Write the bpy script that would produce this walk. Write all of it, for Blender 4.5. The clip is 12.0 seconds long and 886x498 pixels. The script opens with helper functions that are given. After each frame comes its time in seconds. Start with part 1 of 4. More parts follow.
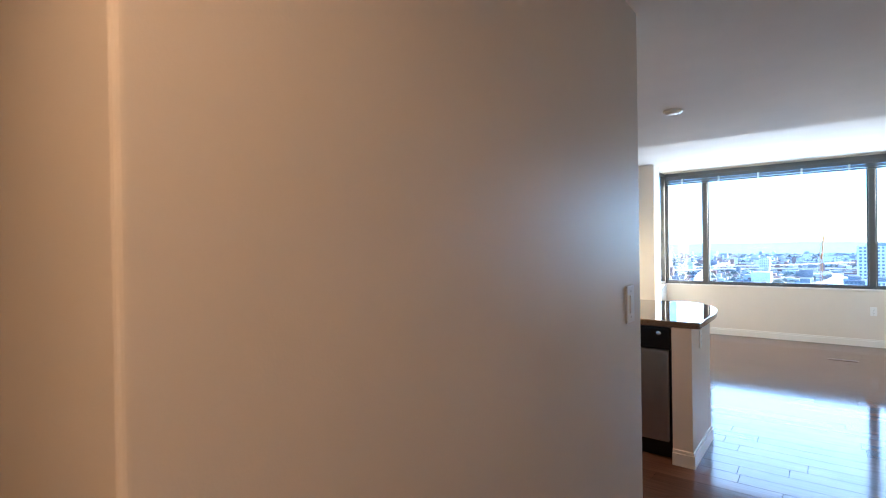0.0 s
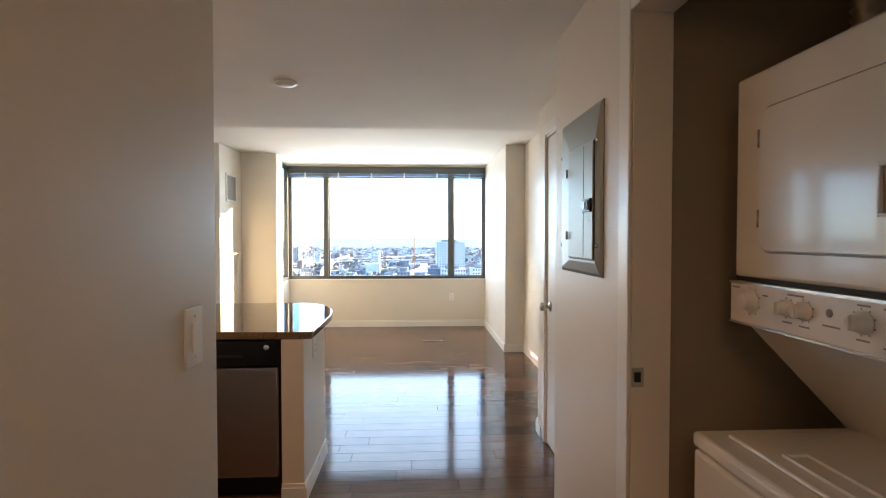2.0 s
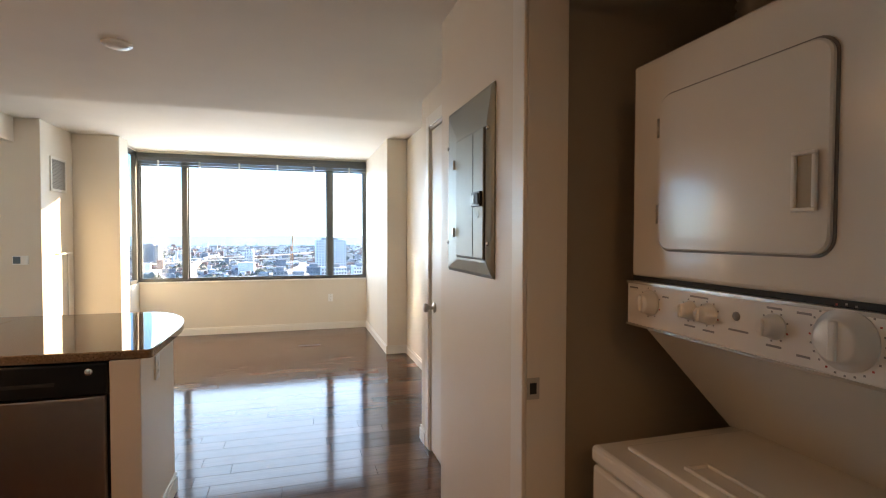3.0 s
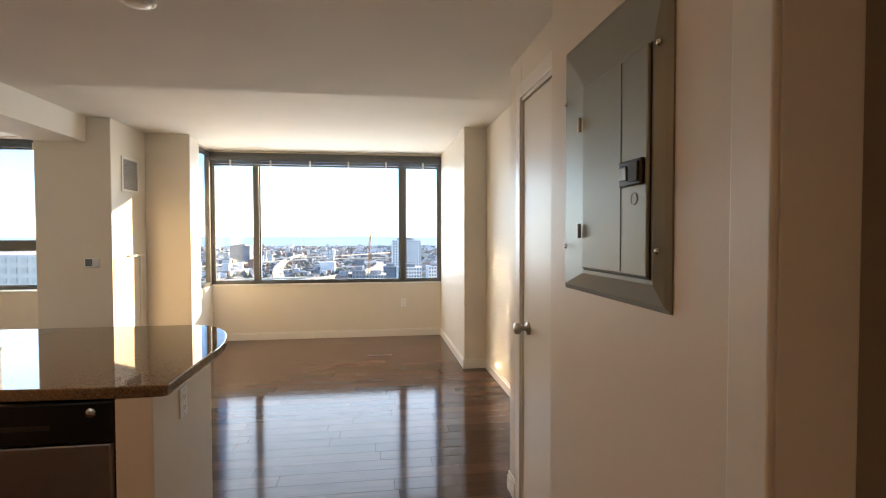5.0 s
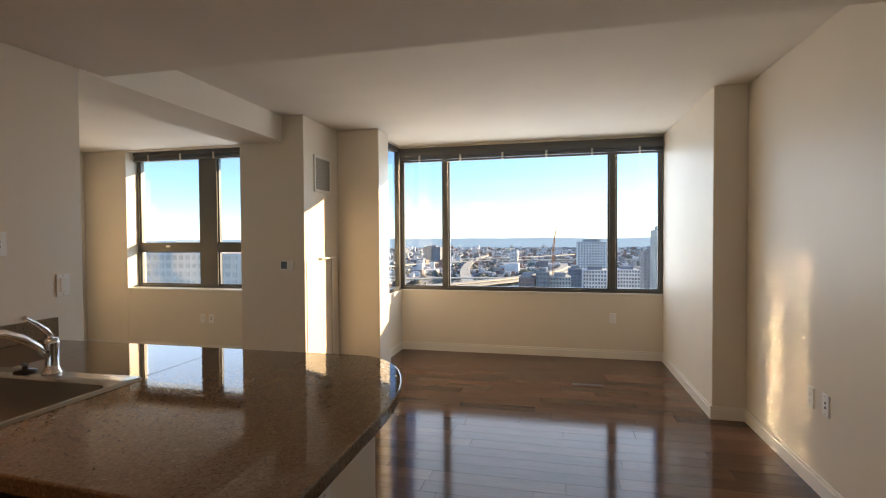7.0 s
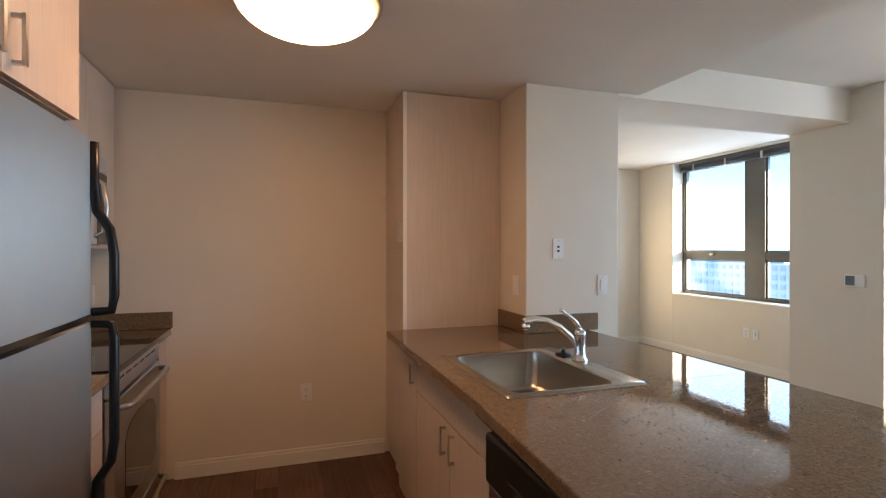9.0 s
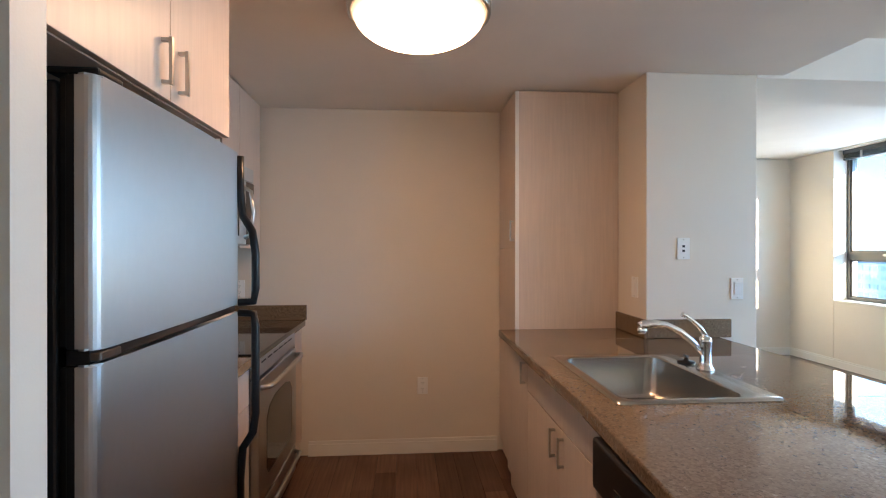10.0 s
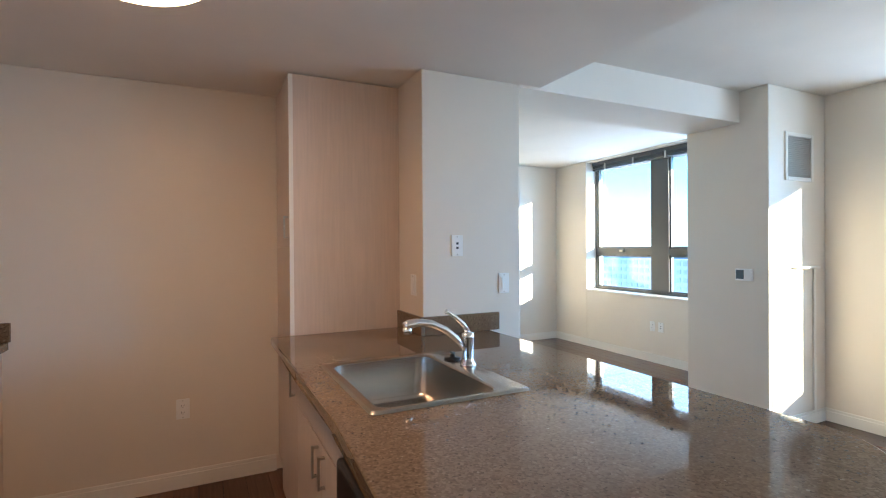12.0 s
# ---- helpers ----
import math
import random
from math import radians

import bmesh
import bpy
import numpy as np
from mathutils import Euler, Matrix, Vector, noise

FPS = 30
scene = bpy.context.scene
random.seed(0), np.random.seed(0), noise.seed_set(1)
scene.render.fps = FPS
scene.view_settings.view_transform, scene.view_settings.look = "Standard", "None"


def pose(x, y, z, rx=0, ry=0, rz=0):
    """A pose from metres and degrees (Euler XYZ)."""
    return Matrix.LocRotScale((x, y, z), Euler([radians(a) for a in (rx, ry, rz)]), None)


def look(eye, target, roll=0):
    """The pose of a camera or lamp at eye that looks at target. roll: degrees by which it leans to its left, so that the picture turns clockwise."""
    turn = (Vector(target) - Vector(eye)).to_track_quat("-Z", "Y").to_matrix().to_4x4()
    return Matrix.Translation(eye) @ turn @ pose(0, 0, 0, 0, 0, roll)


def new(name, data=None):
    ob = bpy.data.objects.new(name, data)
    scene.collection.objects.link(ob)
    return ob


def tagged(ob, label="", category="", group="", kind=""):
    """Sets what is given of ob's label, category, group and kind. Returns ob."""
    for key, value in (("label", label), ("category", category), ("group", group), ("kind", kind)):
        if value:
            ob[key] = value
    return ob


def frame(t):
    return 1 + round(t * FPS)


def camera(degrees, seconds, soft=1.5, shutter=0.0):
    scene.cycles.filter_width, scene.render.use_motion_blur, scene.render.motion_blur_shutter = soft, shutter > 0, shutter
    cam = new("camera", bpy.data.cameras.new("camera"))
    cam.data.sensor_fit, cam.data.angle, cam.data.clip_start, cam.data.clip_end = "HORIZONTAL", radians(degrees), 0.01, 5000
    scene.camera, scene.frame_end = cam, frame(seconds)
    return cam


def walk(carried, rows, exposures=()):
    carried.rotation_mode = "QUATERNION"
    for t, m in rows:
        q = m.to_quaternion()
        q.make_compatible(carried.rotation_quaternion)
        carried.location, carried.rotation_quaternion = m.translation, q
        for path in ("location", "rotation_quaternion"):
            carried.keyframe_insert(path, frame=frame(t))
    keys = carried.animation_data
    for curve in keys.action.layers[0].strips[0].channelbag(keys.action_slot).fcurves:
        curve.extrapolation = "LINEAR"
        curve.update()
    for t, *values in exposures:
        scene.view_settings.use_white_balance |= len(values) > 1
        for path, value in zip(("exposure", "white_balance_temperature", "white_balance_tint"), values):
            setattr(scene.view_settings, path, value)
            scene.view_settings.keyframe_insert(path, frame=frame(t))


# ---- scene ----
cam = camera(83.7, 12.0, 1.1)
PATH = [
    (0, (0.632, -3.39, 1.416), (-0.596, -1.812, 1.406), -0.9),
    (0.5, (0.639, -3.246, 1.42), (-0.266, -1.462, 1.392), -0.4),
    (1, (0.568, -3.038, 1.429), (0.016, -1.117, 1.389), -0.3),
    (1.5, (0.543, -2.843, 1.42), (0.349, -0.853, 1.376), -0.2),
    (2, (0.565, -2.662, 1.419), (0.666, -0.665, 1.372), -0.0),
    (2.5, (0.601, -2.524, 1.416), (1.002, -0.566, 1.368), 0.1),
    (2.7, (0.607, -2.478, 1.416), (1.121, -0.545, 1.366), 0.1),
    (4.3, (0.606, -2.122, 1.412), (1.238, -0.226, 1.351), 0.2),
    (4.5, (0.62, -2.023, 1.42), (1.14, -0.093, 1.362), 0.1),
    (5, (0.692, -1.765, 1.417), (0.969, 0.215, 1.362), -0.1),
    (5.5, (0.728, -1.517, 1.418), (0.736, 0.483, 1.366), -0.1),
    (6, (0.64, -1.222, 1.398), (0.452, 0.769, 1.354), -0.3),
    (6.5, (0.568, -0.971, 1.405), (0.282, 1.008, 1.358), -0.3),
    (6.7, (0.528, -0.876, 1.412), (0.212, 1.099, 1.364), -0.3),
    (8.3, (0.428, -0.59, 1.411), (-1.186, 0.59, 1.391), -0.3),
    (8.5, (0.436, -0.555, 1.409), (-1.301, 0.436, 1.39), -0.3),
    (9, (0.481, -0.543, 1.398), (-1.419, 0.081, 1.394), -0.0),
    (9.5, (0.511, -0.512, 1.392), (-1.462, -0.183, 1.392), -0.0),
    (10, (0.514, -0.506, 1.396), (-1.48, -0.352, 1.392), 0.0),
    (10.5, (0.502, -0.505, 1.394), (-1.497, -0.427, 1.392), 0.1),
    (11, (0.419, -0.507, 1.393), (-1.578, -0.397, 1.391), -0.1),
    (11.5, (0.349, -0.452, 1.383), (-1.615, -0.076, 1.382), -0.3),
    (12, (0.379, -0.274, 1.389), (-1.42, 0.6, 1.379), -0.4),
]
# seconds, stops, kelvin, tint
EXPOSURES = [
    (0, 3.75, 6400, 5), (0.5, 3.5, 7000, 6), (1, 3.55, 7600, 6), (2.5, 3.5, 9200, 9), (4.5, 3.25, 10300, 12), (5.5, 2.8, 11500, 14), (6.5, 2.3, 11000, 14),
    (8.4, 2.8, 12000, 22), (9.0, 3.45, 7800, 7), (9.6, 3.72, 6900, 3), (10.5, 3.78, 6600, 2), (11.4, 3.85, 6800, 4), (12, 3.72, 6300, 1),
]
walk(cam, [(t, look(eye, target, roll)) for t, eye, target, roll in PATH], EXPOSURES)

# ---- light ----
SUN_AZ, SUN_EL = radians(56), radians(12.5)
sun_way = Vector((math.sin(SUN_AZ) * math.cos(SUN_EL), math.cos(SUN_AZ) * math.cos(SUN_EL), math.sin(SUN_EL)))
world = bpy.data.worlds.new("sky")
scene.world = world
world.use_nodes = True
wn = world.node_tree.nodes
sky = wn.new("ShaderNodeTexSky")
sky.sky_type = "NISHITA"
sky.sun_disc = False
sky.sun_elevation, sky.sun_rotation = SUN_EL, SUN_AZ
sky.altitude = 80
sky.air_density, sky.dust_density, sky.ozone_density = 0.7, 0.0, 6.0
wn["Background"].inputs["Strength"].default_value = 0.115
world.node_tree.links.new(sky.outputs[0], wn["Background"].inputs["Color"])


def lamp(name, kind, power, color, m, size=None, size_y=None):
    data = bpy.data.lights.new(name, kind)
    data.energy, data.color = power, color
    if kind == "AREA":
        data.shape, data.size, data.size_y = "RECTANGLE", size, size_y
    ob = new(name, data)
    ob.matrix_world = m
    return ob


sun = lamp("sun", "SUN", 2.2, (1.0, 0.9, 0.76), look(sun_way * 40, (0, 0, 0)))
sun.data.angle = radians(0.5)
# Area lamps added in the openings of the two windows, to strengthen the sky's daylight
lamp("daylight_large_window", "AREA", 12.0, (0.48, 0.67, 1.0), look((0.12, 5.33, 1.60), (0.12, 3.0, 1.35)), 2.9, 1.55)
lamp("daylight_small_window", "AREA", 6, (0.42, 0.63, 1.0), look((-3.9, 4.86, 1.62), (-3.9, 3.0, 1.35)), 2.2, 1.55)

# Narrow lamps added for the sun streaks off the bay's side glass, either side of the mullion
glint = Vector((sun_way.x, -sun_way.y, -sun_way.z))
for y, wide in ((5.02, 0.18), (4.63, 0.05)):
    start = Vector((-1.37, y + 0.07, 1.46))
    g = lamp("added_sun_streak_lamp", "AREA", 1.35 * wide, (1.0, 0.94, 0.86), look(start, start + glint), wide, 1.4)
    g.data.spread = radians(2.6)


# ---- materials ----
def mat(name, color, rough=0.5, metal=0.0, vary=0.06, scale=3.0, bump=0.0, bump_scale=60.0, coat=0.0, spec=0.5, piece=0.0):
    m = bpy.data.materials.new(name)
    m.use_nodes = True
    n, l = m.node_tree.nodes, m.node_tree.links
    p = n["Principled BSDF"]
    p.inputs["Roughness"].default_value, p.inputs["Metallic"].default_value = rough, metal
    p.inputs["Coat Weight"].default_value, p.inputs["Coat Roughness"].default_value = coat, 0.05
    p.inputs["Specular IOR Level"].default_value = spec
    co = n.new("ShaderNodeTexCoord")
    big, fine = n.new("ShaderNodeTexNoise"), n.new("ShaderNodeTexNoise")
    big.inputs["Scale"].default_value, fine.inputs["Scale"].default_value = scale, bump_scale
    big.inputs["Detail"].default_value = 4
    l.new(co.outputs["Object"], big.inputs["Vector"])
    l.new(co.outputs["Object"], fine.inputs["Vector"])
    ramp = n.new("ShaderNodeMapRange")
    ramp.inputs["From Min"].default_value, ramp.inputs["From Max"].default_value = 0.3, 0.7
    ramp.inputs["To Min"].default_value, ramp.inputs["To Max"].default_value = 1 - vary, 1 + vary
    l.new(big.outputs["Fac"], ramp.inputs["Value"])
    mix = n.new("ShaderNodeVectorMath")
    mix.operation = "SCALE"
    mix.inputs[0].default_value = color
    last = ramp.outputs["Result"]
    if piece:
        info, shift = n.new("ShaderNodeObjectInfo"), n.new("ShaderNodeMapRange")
        shift.inputs["To Min"].default_value, shift.inputs["To Max"].default_value = 1 - piece, 1 + piece
        l.new(info.outputs["Random"], shift.inputs["Value"])
        both = n.new("ShaderNodeMath")
        both.operation = "MULTIPLY"
        l.new(shift.outputs["Result"], both.inputs[0])
        l.new(last, both.inputs[1])
        last = both.outputs[0]
    l.new(last, mix.inputs["Scale"])
    l.new(mix.outputs[0], p.inputs["Base Color"])
    if bump:
        b = n.new("ShaderNodeBump")
        b.inputs["Strength"].default_value, b.inputs["Distance"].default_value = bump, 0.002
        l.new(fine.outputs["Fac"], b.inputs["Height"])
        l.new(b.outputs["Normal"], p.inputs["Normal"])
    return m


def glow(name, color, power):
    m = mat(name, color, 0.4)
    p = m.node_tree.nodes["Principled BSDF"]
    p.inputs["Emission Color"].default_value = (*color, 1)
    p.inputs["Emission Strength"].default_value = power
    return m


def streaked(m, stretch, strength, detail_scale=40.0, rough_add=0.0):
    """Grain drawn out along one axis, in colour and relief."""
    n, l = m.node_tree.nodes, m.node_tree.links
    p = n["Principled BSDF"]
    co, mp, ns = n.new("ShaderNodeTexCoord"), n.new("ShaderNodeMapping"), n.new("ShaderNodeTexNoise")
    mp.inputs["Scale"].default_value = stretch
    ns.inputs["Scale"].default_value, ns.inputs["Detail"].default_value = detail_scale, 6
    l.new(co.outputs["Object"], mp.inputs["Vector"])
    l.new(mp.outputs["Vector"], ns.inputs["Vector"])
    rg = n.new("ShaderNodeMapRange")
    rg.inputs["From Min"].default_value, rg.inputs["From Max"].default_value = 0.25, 0.75
    rg.inputs["To Min"].default_value, rg.inputs["To Max"].default_value = 1 - strength, 1 + strength
    l.new(ns.outputs["Fac"], rg.inputs["Value"])
    old = p.inputs["Base Color"].links[0].from_socket
    sc = n.new("ShaderNodeVectorMath")
    sc.operation = "SCALE"
    l.new(old, sc.inputs[0])
    l.new(rg.outputs["Result"], sc.inputs["Scale"])
    l.new(sc.outputs[0], p.inputs["Base Color"])
    if rough_add:
        rr = n.new("ShaderNodeMapRange")
        r0 = p.inputs["Roughness"].default_value
        rr.inputs["To Min"].default_value, rr.inputs["To Max"].default_value = r0 - rough_add, r0 + rough_add
        l.new(ns.outputs["Fac"], rr.inputs["Value"])
        l.new(rr.outputs["Result"], p.inputs["Roughness"])
    return m


PAINT = mat("wall_paint", (0.77, 0.695, 0.595), 0.42, vary=0.015, bump=0.12, bump_scale=220)
CEIL = mat("ceiling_paint", (0.86, 0.80, 0.715), 0.85, vary=0.02, bump=0.35, bump_scale=150)
TRIM = mat("trim_paint", (0.82, 0.78, 0.71), 0.3, vary=0.02)
DOOR = mat("door_paint", (0.80, 0.755, 0.68), 0.35, vary=0.02, bump=0.1, bump_scale=120)
# Darker copy of the wall colour, with the closets' shade put into it
CLOSET_SHADE = mat("closet_shade_paint", (0.40, 0.35, 0.28), 0.6, vary=0.03, bump=0.12, bump_scale=200)
PLASTIC = mat("white_plastic", (0.87, 0.86, 0.83), 0.3, vary=0.01)
DARK = mat("dark_slot", (0.02, 0.02, 0.02), 0.6)
GASKET = mat("black_plastic", (0.01, 0.01, 0.011), 0.3, vary=0.05, spec=0.3)
ENAMEL = mat("white_enamel", (0.80, 0.78, 0.73), 0.16, vary=0.01, coat=0.3)
DOOR_GAP_DARK = mat("door_gap_dark", (0.20, 0.19, 0.18), 0.3)
BRONZE = mat("window_metal", (0.115, 0.115, 0.11), 0.38, metal=0.55, vary=0.08)
BLIND = mat("blind_metal", (0.09, 0.095, 0.10), 0.4, metal=0.2)
CHROME = mat("chrome", (0.80, 0.80, 0.80), 0.07, metal=1.0, vary=0.02)
NICKEL = mat("satin_nickel", (0.55, 0.53, 0.49), 0.28, metal=1.0, vary=0.03)
STEEL = streaked(mat("brushed_steel", (0.52, 0.515, 0.50), 0.38, metal=1.0, vary=0.02), (1, 60, 1), 0.02, 30, 0.025)
brush = STEEL.node_tree.nodes.new("ShaderNodeTangent")
brush.direction_type, brush.axis = "RADIAL", "Z"
STEEL.node_tree.links.new(brush.outputs[0], STEEL.node_tree.nodes["Principled BSDF"].inputs["Tangent"])
STEEL.node_tree.nodes["Principled BSDF"].inputs["Anisotropic"].default_value = 0.85
STEELDARK = mat("dark_steel", (0.20, 0.19, 0.18), 0.3, metal=0.9)
SINKSTEEL = mat("sink_steel", (0.46, 0.43, 0.39), 0.26, metal=1.0, vary=0.04)
PANELGREY = mat("grey_enamel", (0.26, 0.275, 0.235), 0.40, metal=0.15, vary=0.05, bump=0.06, bump_scale=300)
BLACKGLASS = mat("black_glass", (0.01, 0.01, 0.011), 0.05)
CABINET = streaked(mat("cabinet_wood", (0.64, 0.52, 0.43), 0.38, vary=0.04), (14, 14, 0.7), 0.06, 6)
FOIL = mat("foil_duct", (0.6, 0.58, 0.53), 0.3, metal=1.0, bump=0.4)


def dome_glow(name, color, power, x, y):
    """Glass lit by bulbs near its middle, so that it dims towards its rim."""
    m = glow(name, color, power)
    n, l = m.node_tree.nodes, m.node_tree.links
    geo, away, ramp = n.new("ShaderNodeNewGeometry"), n.new("ShaderNodeVectorMath"), n.new("ShaderNodeMapRange")
    flat = n.new("ShaderNodeVectorMath")
    flat.operation, flat.inputs[1].default_value = "MULTIPLY", (1, 1, 0)
    away.operation, away.inputs[1].default_value = "DISTANCE", (x, y, 0)
    ramp.interpolation_type = "SMOOTHSTEP"
    ramp.inputs["From Min"].default_value, ramp.inputs["From Max"].default_value = 0.16, 0.252
    ramp.inputs["To Min"].default_value, ramp.inputs["To Max"].default_value = power, power * 0.02
    l.new(geo.outputs["Position"], flat.inputs[0])
    l.new(flat.outputs[0], away.inputs[0])
    l.new(away.outputs["Value"], ramp.inputs["Value"])
    l.new(ramp.outputs["Result"], n["Principled BSDF"].inputs["Emission Strength"])
    return m


LAMPS = ((-1.32, -0.453), (0.42, -3.65))
DOME = dome_glow("lamp_dome", (1.0, 0.58, 0.36), 2.9, *LAMPS[0])
DOME_ENTRY = dome_glow("entry_lamp_dome", (1.0, 0.60, 0.36), 1.75, *LAMPS[1])
GREY = mat("grey_print", (0.30, 0.30, 0.30), 0.5)
RED = mat("red_print", (0.55, 0.10, 0.08), 0.5)
SCREEN = mat("thermostat_screen", (0.10, 0.14, 0.17), 0.2)
REGISTER = mat("register_metal", (0.10, 0.062, 0.042), 0.4, vary=0.1)
GRILLE = mat("grille_metal", (0.36, 0.33, 0.29), 0.5)
PLANK = streaked(mat("floor_plank", (0.115, 0.058, 0.037), 0.10, vary=0.18, scale=2.0, coat=0.0, spec=0.2, piece=0.28), (0.6, 14, 1), 0.22, 5, 0.03)
SUBFLOOR = mat("floor_joint", (0.03, 0.014, 0.009), 0.6)


def granite():
    m = mat("granite", (0.22, 0.15, 0.095), 0.03, vary=0.1, scale=14, spec=0.5)
    n, l = m.node_tree.nodes, m.node_tree.links
    p = n["Principled BSDF"]
    co, vo, ns = n.new("ShaderNodeTexCoord"), n.new("ShaderNodeTexVoronoi"), n.new("ShaderNodeTexNoise")
    vo.inputs["Scale"].default_value, ns.inputs["Scale"].default_value = 165, 90
    ns.inputs["Detail"].default_value = 5
    l.new(co.outputs["Object"], vo.inputs["Vector"])
    l.new(co.outputs["Object"], ns.inputs["Vector"])
    spots = n.new("ShaderNodeValToRGB")
    e = spots.color_ramp.elements
    e[0].position, e[0].color = 0.0, (0.05, 0.032, 0.02, 1)
    e[1].position, e[1].color = 1.0, (0.50, 0.42, 0.32, 1)
    for pos, c in ((0.2, (0.17, 0.11, 0.066, 1)), (0.5, (0.23, 0.155, 0.095, 1)), (0.8, (0.29, 0.20, 0.125, 1)), (0.94, (0.36, 0.26, 0.17, 1))):
        k = e.new(pos)
        k.color = c
    l.new(vo.outputs["Color"], spots.inputs["Fac"])
    mx = n.new("ShaderNodeMix")
    mx.data_type = "RGBA"
    less = n.new("ShaderNodeMath")
    less.operation, less.inputs[1].default_value = "MULTIPLY", 0.55
    l.new(ns.outputs["Fac"], less.inputs[0])
    l.new(less.outputs[0], mx.inputs["Factor"])
    old = p.inputs["Base Color"].links[0].from_socket
    l.new(spots.outputs["Color"], mx.inputs[6])
    l.new(old, mx.inputs[7])
    deep = n.new("ShaderNodeVectorMath")
    deep.operation, deep.inputs["Scale"].default_value = "SCALE", 0.74
    l.new(mx.outputs[2], deep.inputs[0])
    l.new(deep.outputs[0], p.inputs["Base Color"])
    return m


GRANITE = granite()


def pane_glass():
    m = bpy.data.materials.new("window_glass")
    m.use_nodes = True
    n, l = m.node_tree.nodes, m.node_tree.links
    n.clear()
    out, mix, clear, shine, fr = (n.new("ShaderNode" + k) for k in ("OutputMaterial", "MixShader", "BsdfTransparent", "BsdfGlossy", "LayerWeight"))
    steep, gain = n.new("ShaderNodeMath"), n.new("ShaderNodeMath")
    steep.operation, gain.operation = "POWER", "MULTIPLY_ADD"
    steep.inputs[1].default_value = 5
    gain.inputs[1].default_value, gain.inputs[2].default_value = 0.85, 0.05
    clear.inputs["Color"].default_value = (0.93, 0.96, 0.97, 1)
    shine.inputs["Roughness"].default_value = 0.01
    l.new(fr.outputs["Facing"], steep.inputs[0])
    l.new(steep.outputs[0], gain.inputs[0])
    l.new(gain.outputs[0], mix.inputs[0])
    l.new(clear.outputs[0], mix.inputs[1])
    l.new(shine.outputs[0], mix.inputs[2])
    l.new(mix.outputs[0], out.inputs[0])
    return m


GLASS = pane_glass()


# ---- mesh helpers ----
def box(bm, x0, x1, y0, y1, z0, z1, bevel=0.0, seg=2):
    vs = [bm.verts.new((x, y, z)) for x in (x0, x1) for y in (y0, y1) for z in (z0, z1)]
    fs = [bm.faces.new([vs[i] for i in q]) for q in ((0, 1, 3, 2), (4, 6, 7, 5), (0, 4, 5, 1), (2, 3, 7, 6), (0, 2, 6, 4), (1, 5, 7, 3))]
    if bevel:
        edges = {e for f in fs for e in f.edges}
        bmesh.ops.bevel(bm, geom=list(edges), offset=bevel, segments=seg, affect="EDGES", profile=0.5)
    return bm


def B(*a, **k):
    return box(bmesh.new(), *a, **k)


def tube(bm, pts, r, n=10, caps=True):
    """A round bar along points; r is one radius or one for each point."""
    pts = [Vector(p) for p in pts]
    rs = r if isinstance(r, (list, tuple)) else [r] * len(pts)
    rings, side = [], None
    for i, p in enumerate(pts):
        way = (pts[min(i + 1, len(pts) - 1)] - pts[max(i - 1, 0)]).normalized()
        if side is None:
            side = way.orthogonal().normalized()
        side = (side - way * side.dot(way)).normalized()
        up = way.cross(side)
        rings.append([bm.verts.new(p + (side * math.cos(a) + up * math.sin(a)) * rs[i]) for a in (2 * math.pi * k / n for k in range(n))])
    for a, b in zip(rings, rings[1:]):
        for k in range(n):
            f = bm.faces.new((a[k], a[(k + 1) % n], b[(k + 1) % n], b[k]))
            f.smooth = True
    if caps:
        bm.faces.new(rings[0][::-1])
        bm.faces.new(rings[-1])
    return bm


def turned(bm, profile, base, axis="z", n=32):
    """A turned body: profile of (radius, height) from base along the axis."""
    way = {"x": Vector((1, 0, 0)), "y": Vector((0, 1, 0)), "z": Vector((0, 0, 1)), "-x": Vector((-1, 0, 0)), "-y": Vector((0, -1, 0)), "-z": Vector((0, 0, -1))}[axis]
    side = way.orthogonal().normalized()
    up = way.cross(side)
    rings = []
    for r, h in profile:
        rings.append([bm.verts.new(Vector(base) + way * h + (side * math.cos(a) + up * math.sin(a)) * max(r, 1e-4)) for a in (2 * math.pi * k / n for k in range(n))])
    for a, b in zip(rings, rings[1:]):
        for k in range(n):
            f = bm.faces.new((a[k], a[(k + 1) % n], b[(k + 1) % n], b[k]))
            f.smooth = True
    bm.faces.new(rings[0][::-1])
    bm.faces.new(rings[-1])
    return bm


def slab(bm, outline, z0, z1, bevel=0.0):
    lo = [bm.verts.new((x, y, z0)) for x, y in outline]
    hi = [bm.verts.new((x, y, z1)) for x, y in outline]
    n = len(outline)
    top = bm.faces.new(hi)
    low = bm.faces.new(lo[::-1])
    for k in range(n):
        bm.faces.new((lo[k], lo[(k + 1) % n], hi[(k + 1) % n], hi[k]))
    if bevel:
        bmesh.ops.bevel(bm, geom=list(top.edges) + list(low.edges), offset=bevel, segments=2, affect="EDGES")
    return bm


def mesh_of(name, bm, material):
    bmesh.ops.recalc_face_normals(bm, faces=bm.faces)
    me = bpy.data.meshes.new(name)
    bm.to_mesh(me)
    bm.free()
    me.materials.append(material)
    return me


def part(name, bm, material, parent, label=""):
    ob = new(name, mesh_of(name, bm, material))
    ob.parent = parent
    if parent.type == "EMPTY":
        ob.matrix_parent_inverse = parent.matrix_basis.inverted()
    return tagged(ob, label)


def thing(name, at, label, category, group=""):
    ob = new(name)
    ob.empty_display_size = 0.1
    ob.matrix_basis = Matrix.Translation(at)
    return tagged(ob, label, category, group)


def built(name, bm, material, label, category, group=""):
    return tagged(new(name, mesh_of(name, bm, material)), label, category, group)


